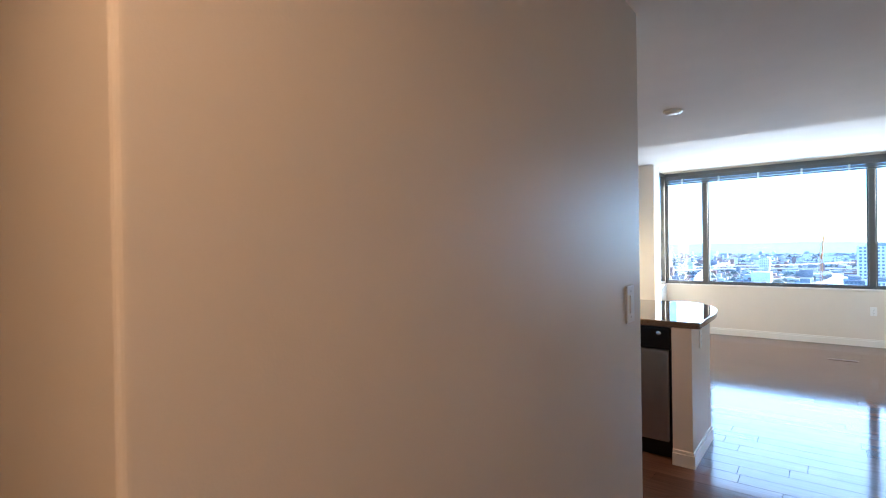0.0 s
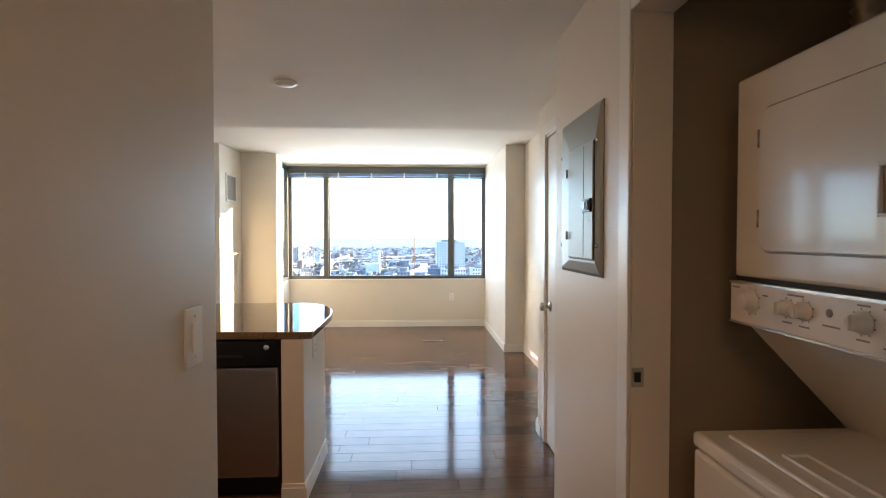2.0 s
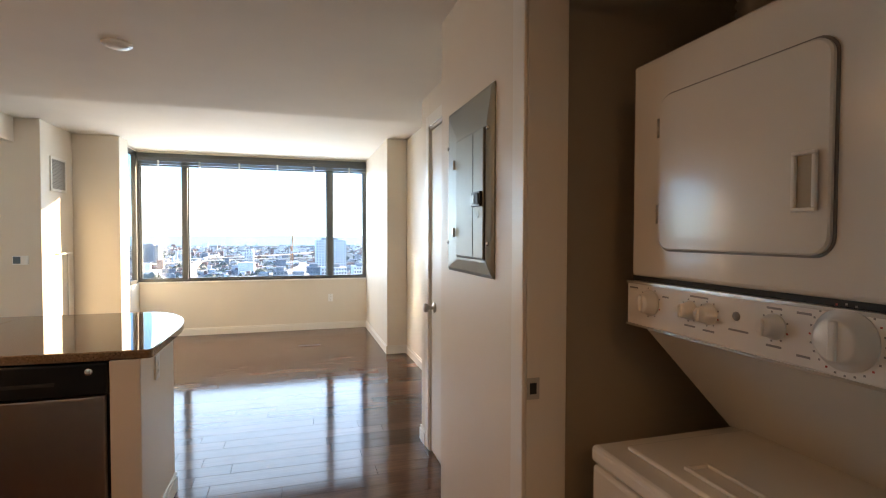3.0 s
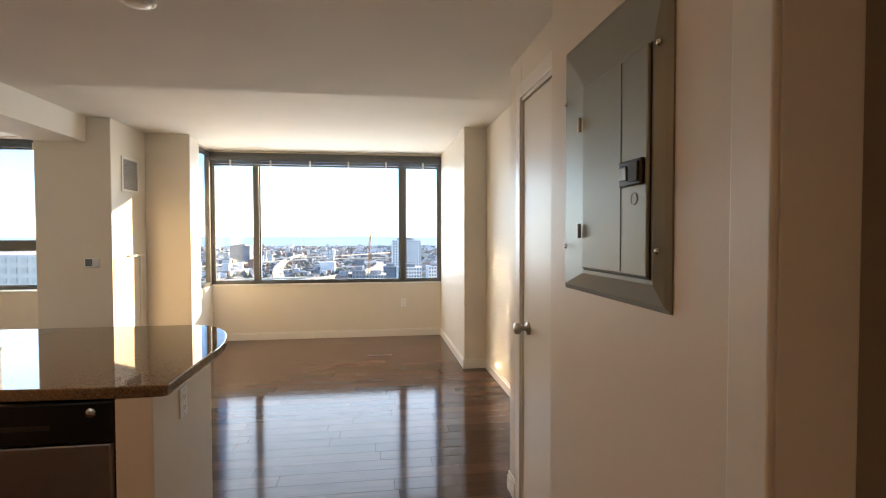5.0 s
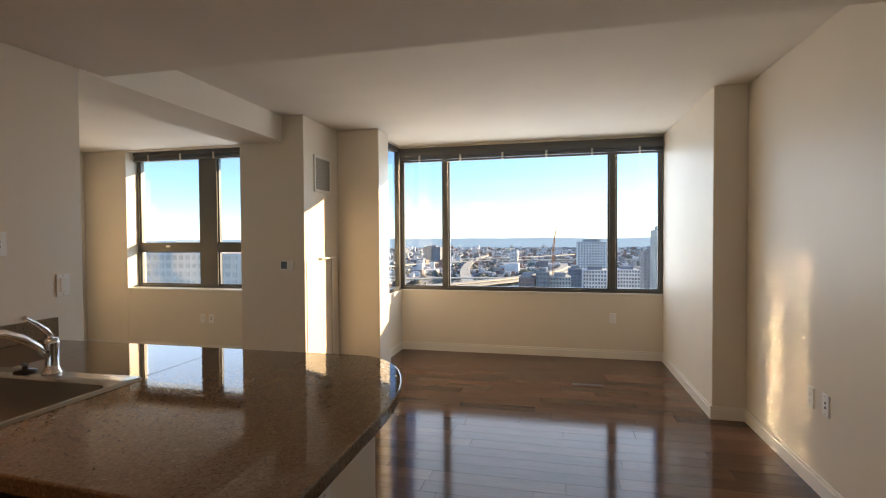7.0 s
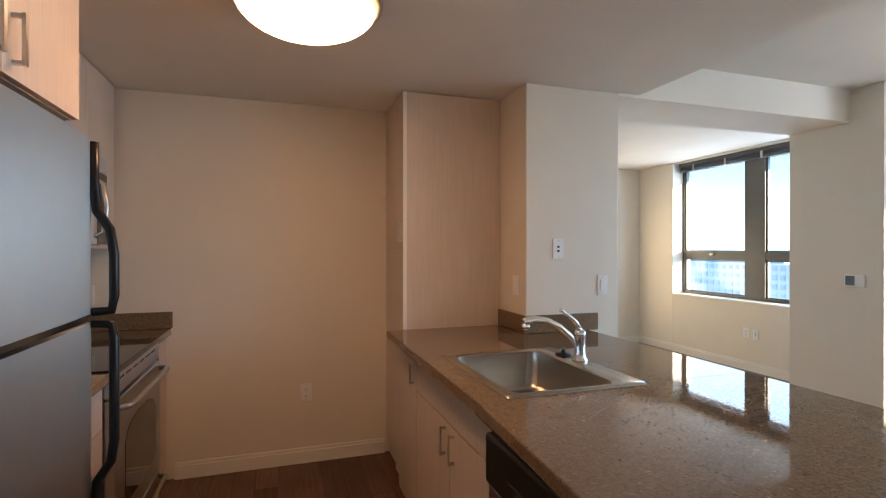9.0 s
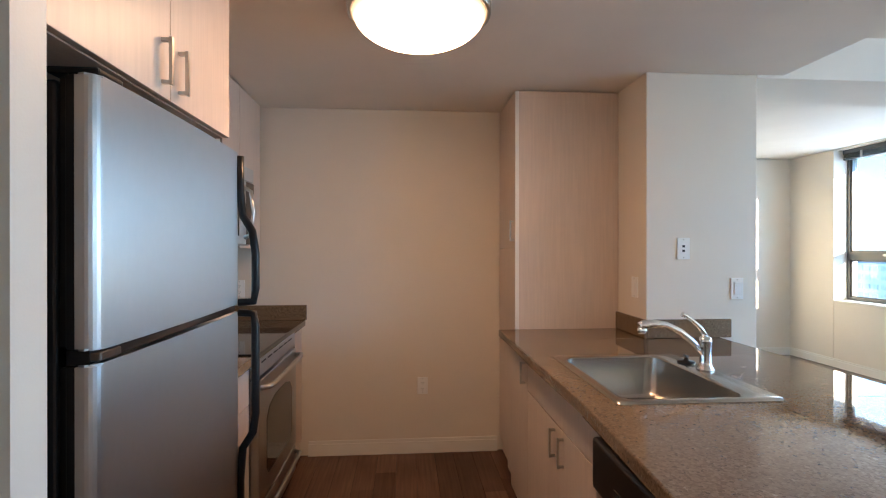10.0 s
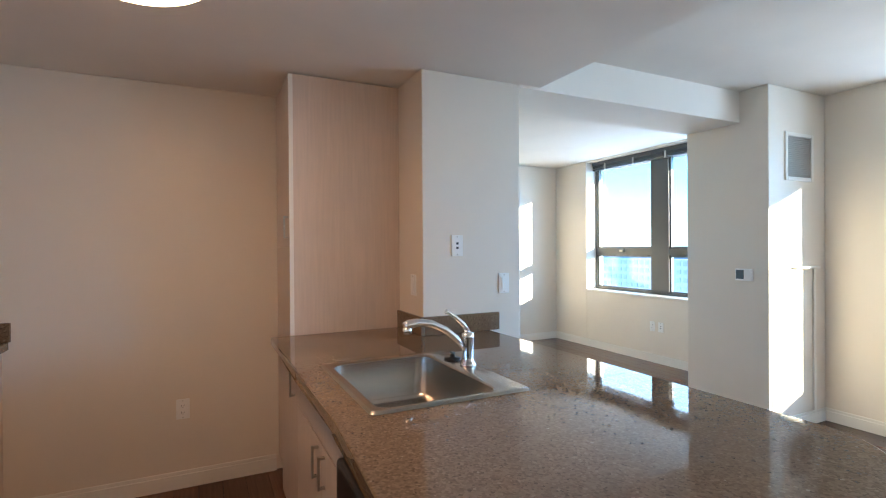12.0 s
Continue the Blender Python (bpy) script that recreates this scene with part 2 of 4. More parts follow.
def structure(name, bm, material, label="", category=""):
    return tagged(new(name, mesh_of(name, bm, material)), label, category, "", "structure")


# ---- plan ----
HZ, LZ = 2.335, 2.555         # ceilings of hall and kitchen, and of the living room
STEP = 1.55                   # where the ceiling steps up
HX, HEND = 0.035, -1.33       # wall beside the hall and its end
NIBX, NIBY = -0.278, -1.04    # thin end wall beside the refrigerator
LX = 1.216                    # laundry wall
LOPEN = -1.186                # near edge of the laundry opening
DX = 1.44                     # closet door wall
RX = 1.878                    # living room side wall
CX, CY = 1.64, 3.388          # column beside the large window
BX = -2.865                   # kitchen end wall
SY = -1.80                    # kitchen side wall behind the range
KX, KY = -2.033, 0.777        # wall block beside the sink
BLKY = 1.40                   # its far end
PX0, PX1, PY = -2.487, -1.815, 3.42   # pillar between living room and alcove
LCX, LCY = -1.345, 4.14       # column on the other side of the window
WY = 5.215                    # wall under the large window
BAYX = -1.45                  # side of the bay, with its narrow window
SILL, HEAD, HEAD2 = 0.75, 2.535, 2.54
FARX, W2Y, W2X = -5.60, 4.53, -4.94
SILL2 = 0.775

floor = structure("floor", B(-5.75, 2.3, -4.75, 5.42, -0.12, -0.012), SUBFLOOR, "dark reddish-brown glossy wooden plank floor", "floor")
structure("ceiling_hall", box(box(bmesh.new(), KX, 2.3, -4.75, STEP, HZ, LZ + 0.15), BX - 0.12, KX, -4.75, BLKY, HZ, LZ + 0.15), CEIL, "lower cream painted ceiling of hall and kitchen", "ceiling")
structure("ceiling_living", box(box(bmesh.new(), -5.75, 2.3, STEP, 5.42, LZ, LZ + 0.15), -5.75, KX, BLKY, STEP, LZ, LZ + 0.15), CEIL, "cream painted textured living room ceiling", "ceiling")
structure("ceiling_alcove_back", B(-5.75, BX - 0.122, BLKY - 0.1, BLKY, LZ, LZ + 0.15), CEIL, "cream painted ceiling strip of the alcove", "ceiling")
structure("ceiling_beam", B(PX0 + 0.003, -2.03, BLKY, PY, 2.318, LZ), CEIL, "boxed ceiling beam between living room and alcove", "beam")

WALLS = {
    "wall_entry_left": (-1.42, -1.3, -4.75, -3.0, 0, HZ),
    "wall_entry_back": (-1.42, 2.3, -4.87, -4.75, 0, HZ),
    "wall_kitchen_side": (BX, NIBX, SY - 0.12, SY, 0, HZ),
    "wall_kitchen_end": (BX - 0.12, BX, SY - 0.12, BLKY + 0.02, 0, HZ),
    "wall_sink_block": (BX, KX, KY, BLKY, 0, HZ),
    "wall_laundry_south": (LX, LX + 0.12, -4.75, -2.10, 0, HZ),
    "wall_laundry_north": (LX, LX + 0.12, LOPEN + 0.02, -0.342, 0, HZ),
    "wall_laundry_head": (LX, LX + 0.12, -2.10, LOPEN + 0.02, 2.12, HZ),
    "wall_closet_return": (LX + 0.12, DX + 0.12, -0.462, -0.342, 0, HZ),
    "wall_door_far": (DX, DX + 0.12, 0.69, 0.90, 0, HZ),
    "wall_door_near": (DX, DX + 0.12, -0.342, -0.16, 0, HZ),
    "wall_door_head": (DX, DX + 0.12, -0.16, 0.69, 2.14, HZ),
    "wall_closet_far": (DX + 0.12, RX, 0.78, 0.90, 0, LZ),
    "wall_right": (RX, RX + 0.12, 0.78, WY + 0.2, 0, LZ),
    "wall_column_right": (CX, RX, CY, WY + 0.2, 0, LZ),
    "wall_under_window": (BAYX, CX, WY, WY + 0.2, 0, SILL),
    "wall_over_window": (BAYX, CX, WY, WY + 0.2, HEAD, LZ),
    "wall_column_left": (PX1, LCX, LCY, LCY + 0.30, 0, LZ),
    "wall_bay_under": (BAYX - 0.2, BAYX, LCY + 0.30, WY + 0.2, 0, SILL),
    "wall_bay_over": (BAYX - 0.2, BAYX, LCY + 0.30, WY + 0.2, HEAD, LZ),
    "wall_pillar": (PX0, PX1, PY, 4.95, 0, LZ),
    "wall_alcove_under": (W2X, PX0, W2Y, W2Y + 0.3, 0, SILL2),
    "wall_alcove_over": (W2X, PX0, W2Y, W2Y + 0.3, HEAD2, LZ),
    "wall_alcove_corner": (FARX, W2X, W2Y, W2Y + 0.3, 0, LZ),
    "wall_alcove_end": (FARX - 0.12, FARX, BLKY - 0.1, W2Y + 0.3, 0, LZ),
    "wall_alcove_back": (FARX, BX - 0.12, BLKY - 0.1, BLKY + 0.02, 0, LZ),
}
for name, b in WALLS.items():
    structure(name, B(*b, bevel=0.006), PAINT, "smooth cream painted plaster wall", "wall")
bm = slab(bmesh.new(), [(-1.3, -3.19), (HX, -3.19), (HX, HEND), (-0.2, HEND), (-0.2, NIBY), (NIBX, NIBY), (NIBX, SY - 0.12), (-0.12, SY - 0.12), (-0.12, -3.07), (-1.3, -3.07)], 0, HZ)
for corner in ((HX, -3.19), (HX, HEND), (NIBX, NIBY)):
    edge = [e for e in bm.edges if all(abs(v.co.x - corner[0]) < 1e-4 and abs(v.co.y - corner[1]) < 1e-4 for v in e.verts)]
    bmesh.ops.bevel(bm, geom=edge, offset=0.012, segments=5, affect="EDGES", profile=0.5)
structure("wall_hall_left", bm, PAINT, "smooth cream painted plaster wall", "wall")
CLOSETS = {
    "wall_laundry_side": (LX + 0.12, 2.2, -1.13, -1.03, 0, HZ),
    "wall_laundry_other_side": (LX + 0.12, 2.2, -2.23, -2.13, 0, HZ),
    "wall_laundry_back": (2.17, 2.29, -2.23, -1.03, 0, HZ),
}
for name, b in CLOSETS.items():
    structure(name, B(*b), CLOSET_SHADE, "beige wall of the laundry closet, shade put into its colour", "wall")


def baseboard(name, x0, y0, x1, y1, side, h=0.10, d=0.014):
    """side: +1 or -1, the way the board stands out from the wall, across its run."""
    bm = bmesh.new()
    if y0 == y1:
        a, b = sorted((y0, y0 + side * d))
        box(bm, min(x0, x1), max(x0, x1), a, b, 0, h * 0.78)
        a, b = sorted((y0, y0 + side * d * 0.6))
        box(bm, min(x0, x1), max(x0, x1), a, b, h * 0.78, h, 0.003)
    else:
        a, b = sorted((x0, x0 + side * d))
        box(bm, a, b, min(y0, y1), max(y0, y1), 0, h * 0.78)
        a, b = sorted((x0, x0 + side * d * 0.6))
        box(bm, a, b, min(y0, y1), max(y0, y1), h * 0.78, h, 0.003)
    structure(name, bm, TRIM, "white painted baseboard", "baseboard")


baseboard("baseboard", BAYX, WY, CX, WY, -1)
baseboard("baseboard", CX, CY, CX, WY, -1)
baseboard("baseboard", CX - 0.014, CY, RX, CY, -1)
baseboard("baseboard", RX, 0.90, RX, CY - 0.014, -1)
baseboard("baseboard", LCX, LCY, LCX, LCY + 0.30, 1)
baseboard("baseboard", BAYX, LCY + 0.30, BAYX, WY - 0.014, 1)
baseboard("baseboard", PX1, LCY, LCX + 0.014, LCY, -1)
baseboard("baseboard", PX1, PY, PX1, LCY - 0.014, 1)
baseboard("baseboard", PX0, PY, PX1 + 0.014, PY, -1)
baseboard("baseboard", FARX, W2Y, PX0, W2Y, -1)
baseboard("baseboard", FARX, BLKY + 0.02, FARX, W2Y - 0.014, 1)
baseboard("baseboard", BX, -1.15, BX, 0.13, 1)
baseboard("baseboard", LX, LOPEN + 0.08, LX, -0.342, -1)
baseboard("baseboard", DX, 0.77, DX, 0.90, -1)
baseboard("baseboard", HX, -3.19, HX, HEND, 1)
baseboard("baseboard", -0.2, HEND, HX + 0.014, HEND, 1)


# ---- windows ----
def window(name, x0, x1, y, z0, z1, mullions, transom=None, depth=0.07, head=0.038):
    """A metal window in the plane y, with a pane in every field."""
    t = 0.038
    w = tagged(new(name), "dark grey metal framed window with clear panes", "window", "", "structure")
    w.matrix_basis = Matrix.Translation(((x0 + x1) / 2, y, z0))
    part("frame_bottom", B(x0, x1, y, y + depth, z0, z0 + t, bevel=0.004), BRONZE, w)
    part("frame_top", B(x0, x1, y, y + depth, z1 - head, z1, bevel=0.004), BRONZE, w)
    part("frame_side", B(x0, x0 + t, y, y + depth, z0 + t, z1 - head, bevel=0.004), BRONZE, w)
    part("frame_side", B(x1 - t, x1, y, y + depth, z0 + t, z1 - head, bevel=0.004), BRONZE, w)
    edges = [x0 + t]
    for m, half in mullions:
        part("mullion", B(m - half, m + half, y - 0.01, y + depth, z0 + t, z1 - head, bevel=0.004), BRONZE, w)
        edges += [m - half, m + half]
    edges.append(x1 - t)
    for a, b in zip(edges[::2], edges[1::2]):
        fields = [(z0 + t, z1 - head)]
        if transom:
            bar = part("transom", B(a, b, y - 0.005, y + depth, transom - 0.045, transom + 0.045, bevel=0.004), BRONZE, w)
            part("window_latch", B((a + b) / 2 - 0.03, (a + b) / 2 + 0.03, y - 0.035, y - 0.005, transom + 0.0, transom + 0.025, bevel=0.004), NICKEL, bar)
            fields = [(z0 + t, transom - 0.045), (transom + 0.045, z1 - head)]
        for lo, hi in fields:
            bead = bmesh.new()
            for q in ((a, a + 0.018, lo, hi), (b - 0.018, b, lo, hi), (a, b, lo, lo + 0.018), (a, b, hi - 0.018, hi)):
                box(bead, q[0], q[1], y + 0.012, y + 0.05, q[2], q[3])
            part("bead", bead, BRONZE, w)
            g = part("pane", B(a, b, y + 0.028, y + 0.034, lo, hi), GLASS, w)
            g.visible_shadow = False
    return w


window("window_1", BAYX - 0.02, CX, WY + 0.005, SILL + 0.006, HEAD, [(-0.872, 0.031), (1.095, 0.036)], head=0.075)
window("window_2", W2X, PX0, W2Y + 0.17, SILL2 + 0.006, HEAD2, [(-3.85, 0.13)], transom=1.305)
# narrow side light of the bay
bay = tagged(new("window_3"), "narrow dark metal side window of the bay", "window", "", "structure")
bay.matrix_basis = Matrix.Translation((BAYX - 0.03, 4.8, SILL))
BA, BB = LCY + 0.30, WY
for a, b in ((BA, BA + 0.05), (BB - 0.05, BB)):
    part("frame_side", B(BAYX - 0.07, BAYX - 0.01, a, b, SILL + 0.006, HEAD, bevel=0.004), BRONZE, bay)
part("frame_bottom", B(BAYX - 0.07, BAYX - 0.01, BA + 0.05, BB - 0.05, SILL + 0.006, SILL + 0.05), BRONZE, bay)
part("frame_top", B(BAYX - 0.07, BAYX - 0.01, BA + 0.05, BB - 0.05, HEAD - 0.05, HEAD), BRONZE, bay)
g = part("pane", B(BAYX - 0.043, BAYX - 0.037, BA + 0.05, BB - 0.05, SILL + 0.05, HEAD - 0.05), GLASS, bay)
g.visible_shadow = False
for z in (1.05, 1.62, 2.12):
    part("hinge", B(BAYX - 0.01, BAYX + 0.005, BA + 0.03, BA + 0.06, z, z + 0.06, bevel=0.003), NICKEL, bay)
structure("window_sill_1", B(BAYX - 0.04, CX, WY - 0.012, WY + 0.03, SILL - 0.012, SILL + 0.012, bevel=0.004), TRIM, "white painted window sill", "sill")
structure("window_sill_2", B(W2X, PX0, W2Y - 0.012, W2Y + 0.17, SILL2 - 0.01, SILL2 + 0.012, bevel=0.004), TRIM, "white painted window sill", "sill")


def raised_blind(x0, x1, y, z1, label):
    b = thing("window_blind", ((x0 + x1) / 2, y, z1), label, "blind", "raised window blinds")
    part("head_rail", B(x0, x1, y - 0.055, y, z1 - 0.055, z1, bevel=0.005), BLIND, b)
    for k in range(6):
        part("slat", B(x0 + 0.01, x1 - 0.01, y - 0.05, y - 0.006, z1 - 0.062 - 0.006 * k - 0.003, z1 - 0.062 - 0.006 * k), BLIND, b)
    part("bottom_rail", B(x0 + 0.005, x1 - 0.005, y - 0.05, y - 0.008, z1 - 0.125, z1 - 0.102, bevel=0.004), BLIND, b)
    n = max(2, round((x1 - x0) / 0.5))
    for k in range(n):
        x = x0 + (x1 - x0) * (k + 0.5) / n
        part("clip", B(x - 0.012, x + 0.012, y - 0.062, y - 0.05, z1 - 0.13, z1 - 0.045, bevel=0.003), NICKEL, b)
    return b


raised_blind(BAYX + 0.005, CX - 0.005, WY - 0.002, HEAD - 0.062, "dark grey raised blind at the head of the large window")
raised_blind(W2X + 0.01, PX0 - 0.01, W2Y + 0.155, HEAD2 + 0.008, "dark grey raised blind at the head of the alcove window")


# ---- doors ----
def knob(parent, x, y, z):
    """A round knob standing out towards -x."""
    k = part("door_knob", turned(bmesh.new(), [(0.033, 0), (0.033, 0.006), (0.026, 0.010), (0.012, 0.014), (0.011, 0.035), (0.018, 0.041), (0.027, 0.05), (0.029, 0.06), (0.025, 0.07), (0.012, 0.076), (0.001, 0.077)], (x, y, z), "-x"), NICKEL, parent, "satin nickel round door knob")
    return k


door = tagged(new("door_1"), "cream painted flush closet door, closed", "door", "", "structure")
door.matrix_basis = Matrix.Translation((DX, 0.26, 0))
part("door_leaf", B(DX + 0.008, DX + 0.05, -0.115, 0.670, 0.012, 2.09, bevel=0.003), DOOR, door)
knob(door, DX + 0.008, 0.59, 0.957)
for z in (0.25, 1.05, 1.85):
    part("hinge", tube(bmesh.new(), [(DX + 0.004, -0.12, z), (DX + 0.004, -0.12, z + 0.09)], 0.006), NICKEL, door)


def casing(name, x, y0, y1, h, w, d=0.016, bead=True):
    """A flat moulded casing round an opening in a wall that faces -x."""
    c = tagged(new(name), "cream painted moulded door casing", "trim", "", "structure")
    c.matrix_basis = Matrix.Translation((x, (y0 + y1) / 2, 0))
    for a, b in ((y0 - w, y0), (y1, y1 + w)):
        part("casing_side", B(x - d, x, a, b, 0, h + w, bevel=0.004), TRIM, c)
        if bead:
            part("casing_bead", B(x - d - 0.006, x - d, a + w * 0.62, b - w * 0.12, 0, h + w * 0.8, bevel=0.003), TRIM, c)
    part("casing_head", B(x - d, x, y0, y1, h, h + w, bevel=0.004), TRIM, c)
    return c


casing("trim_closet_door", DX, -0.145, 0.690, 2.115, 0.075, 0.008, False)
jamb = structure("trim_closet_jamb", box(box(box(bmesh.new(), DX, DX + 0.12, 0.676, 0.692, 0, 2.115), DX, DX + 0.12, -0.145, -0.123, 0, 2.115), DX, DX + 0.12, -0.145, 0.692, 2.095, 2.115), TRIM, "cream painted door jamb", "trim")
structure("wall_closet_inside", B(DX + 0.13, DX + 0.15, -0.46, 0.78, 0, HZ), CLOSET_SHADE, "inside of the closet, shade put into its colour", "wall")
lj = structure("trim_laundry_jamb", box(box(bmesh.new(), LX + 0.0005, LX + 0.125, LOPEN, LOPEN + 0.018, 0, 2.118, bevel=0.003), LX + 0.0005, LX + 0.125, -2.10, LOPEN + 0.02, 2.10, 2.12), TRIM, "cream painted jamb of the laundry opening", "trim")
casing("trim_laundry", LX, -2.10, LOPEN, 2.10, 0.078, 0.012, False)
strike = thing("strike_plate", (LX + 0.034, LOPEN, 0.955), "worn brass strike plate in the laundry jamb", "strike plate")
part("plate", B(LX + 0.002, LX + 0.040, LOPEN - 0.0025, LOPEN, 0.960, 1.020, bevel=0.001), NICKEL, strike)
part("hole", B(LX + 0.010, LX + 0.030, LOPEN - 0.004, LOPEN - 0.0025, 0.975, 1.006), DARK, strike)


# ---- plates on the walls ----
def wall_plate(kind, at, face, label, group, size=1.0):
    """A cover plate with its fittings. face: the way it looks."""
    p = thing(kind, at, label, "outlet" if "outlet" in kind else "switch", group)
    x, y, z = at
    w, h, d = 0.035 * size, 0.0575 * size, 0.007

    def put(name, u0, u1, z0, z1, d0, d1, material, parent, label="", bevel=0.0):
        s = 1 if face[0] == "+" else -1
        a, b = sorted((s * d0, s * d1))
        if face[1] == "x":
            return part(name, B(x + a, x + b, y + u0, y + u1, z + z0, z + z1, bevel=bevel), material, parent, label)
        return part(name, B(x + u0, x + u1, y + a, y + b, z + z0, z + z1, bevel=bevel), material, parent, label)

    put("cover_plate", -w, w, -h, h, 0, d, PLASTIC, p, bevel=0.002)
    if "outlet" in kind:
        for c in (-0.020, 0.020):
            s = put("socket", -0.016, 0.016, c - 0.014, c + 0.014, d, d + 0.002, PLASTIC, p, bevel=0.001)
            for u in (-0.007, 0.006):
                put("slot", u - 0.001, u + 0.001, c - 0.003, c + 0.006, d + 0.002, d + 0.0026, DARK, s)
            put("slot", -0.002, 0.002, c - 0.010, c - 0.006, d + 0.002, d + 0.0026, DARK, s)
    elif "jack" in kind:
        for c in (-0.012, 0.012):
            put("socket", -0.007, 0.007, c - 0.006, c + 0.006, d, d + 0.001, DARK, p)
    else:
        put("rocker", -0.017, 0.017, -0.034, 0.034, d, d + 0.005, PLASTIC, p, bevel=0.002)
    for c in (-0.048, 0.048):
        put("screw", -0.003, 0.003, c - 0.003, c + 0.003, d, d + 0.001, NICKEL, p)
    return p


wall_plate("light_switch", (HX, -1.478, 1.187), "+x", "white rocker light switch on the hall wall", "light switches", 1.2)
wall_plate("light_switch", (KX, 1.284, 1.177), "+x", "white rocker light switch above the counter", "light switches")
wall_plate("jack_plate", (KX, 0.982, 1.393), "+x", "white jack plate on the kitchen wall", "light switches")
wall_plate("light_switch", (-2.155, KY, 1.178), "-y", "white rocker switch beside the tall cabinet", "light switches")
wall_plate("power_outlet", (BX, -0.385, 0.457), "+x", "white power outlet low on the kitchen wall", "power outlets")
wall_plate("power_outlet", (1.10, WY, 0.47), "-y", "white power outlet under the large window", "power outlets")
wall_plate("power_outlet", (RX, 2.40, 0.50), "-x", "white power outlet on the side wall", "power outlets")
wall_plate("jack_plate", (RX, 2.238, 0.505), "-x", "white jack plate on the side wall", "light switches")
wall_plate("power_outlet", (-3.82, W2Y, 0.426), "-y", "white power outlet under the alcove window", "power outlets")
wall_plate("jack_plate", (-3.70, W2Y, 0.426), "-y", "white jack plate under the alcove window", "light switches")
wall_plate("power_outlet", (BX, -1.60, 1.125), "+x", "white power outlet above the range counter", "power outlets")

th = thing("thermostat", (-1.99, PY, 1.16), "white wall thermostat with a small grey screen", "thermostat")
part("case", B(-2.055, -1.925, PY - 0.025, PY, 1.115, 1.205, bevel=0.006), PLASTIC, th)
part("screen", B(-2.045, -1.985, PY - 0.0275, PY - 0.025, 1.128, 1.196), SCREEN, th)

vent = thing("air_vent", (PX1, 3.79, 1.87), "painted air return grille high on the pillar", "vent")
VA, VB, VLO, VHI = 3.61, 3.97, 1.865, 2.225
for q in ((VA, VA + 0.03, VLO, VHI), (VB - 0.03, VB, VLO, VHI), (VA + 0.03, VB - 0.03, VLO, VLO + 0.028), (VA + 0.03, VB - 0.03, VHI - 0.028, VHI)):
    part("frame", B(PX1, PX1 + 0.012, *q, bevel=0.003), TRIM, vent)
part("backing", B(PX1, PX1 + 0.0015, VA + 0.03, VB - 0.03, VLO + 0.028, VHI - 0.028), GRILLE, vent)
for k in range(21):
    z = VLO + 0.033 + k * 0.0145
    part("slat", B(PX1 + 0.003, PX1 + 0.010, VA + 0.03, VB - 0.03, z, z + 0.006), GRILLE, vent)

access = thing("access_panel", (PX1, 4.0, 0.1), "white painted access panel with a small ledge", "panel")
part("panel", B(PX1, PX1 + 0.006, PY + 0.03, 3.955, 0.105, 1.20, bevel=0.002), PAINT, access)
part("edge_strip", B(PX1, PX1 + 0.015, 3.965, 3.995, 0.105, 1.22, bevel=0.003), TRIM, access)
part("ledge", B(PX1, PX1 + 0.04, 3.70, 4.01, 1.20, 1.22, bevel=0.004), TRIM, access)

register = thing("floor_register", (0.76, 4.09, 0.0), "brown metal floor register near the window", "vent")
part("frame", B(0.62, 0.90, 4.06, 4.12, 0.0, 0.005, bevel=0.002), REGISTER, register)
for k in range(14):
    part("slot", B(0.63 + k * 0.019, 0.64 + k * 0.019, 4.067, 4.113, 0.005, 0.0056), DARK, register)

# ---- ceiling lamps ----
DL = (-0.215, 0.33)
down = thing("ceiling_detector", (*DL, HZ), "white round flush detector on the hall ceiling", "detector")
part("rim", turned(bmesh.new(), [(0.066, 0), (0.066, 0.008), (0.058, 0.014), (0.05, 0.014)], (*DL, HZ), "-z"), PLASTIC, down)
part("cover", turned(bmesh.new(), [(0.05, 0.010), (0.048, 0.018), (0.02, 0.021), (0.001, 0.0215)], (*DL, HZ), "-z"), PLASTIC, down)


def dome_lamp(x, y, label, shine=DOME):
    d = thing("ceiling_lamp", (x, y, HZ), label, "lamp", "flush ceiling lamps")
    part("ring", turned(bmesh.new(), [(0.258, 0.0), (0.265, 0.004), (0.265, 0.078), (0.259, 0.084), (0.248, 0.084), (0.248, 0.06)], (x, y, HZ), "-z", 56), NICKEL, d, "brushed metal ring")
    prof = [(0.247 * math.cos(a), 0.072 + 0.115 * math.sin(a)) for a in (math.pi / 2 * k / 10 for k in range(11))]
    part("shade", turned(bmesh.new(), prof, (x, y, HZ), "-z", 56), shine, d, "glowing warm white glass dome")
    return d


dome_lamp(*LAMPS[0], "flush glass dome lamp on the kitchen ceiling, lit")
dome_lamp(*LAMPS[1], "flush glass dome lamp on the entry ceiling, lit", DOME_ENTRY)

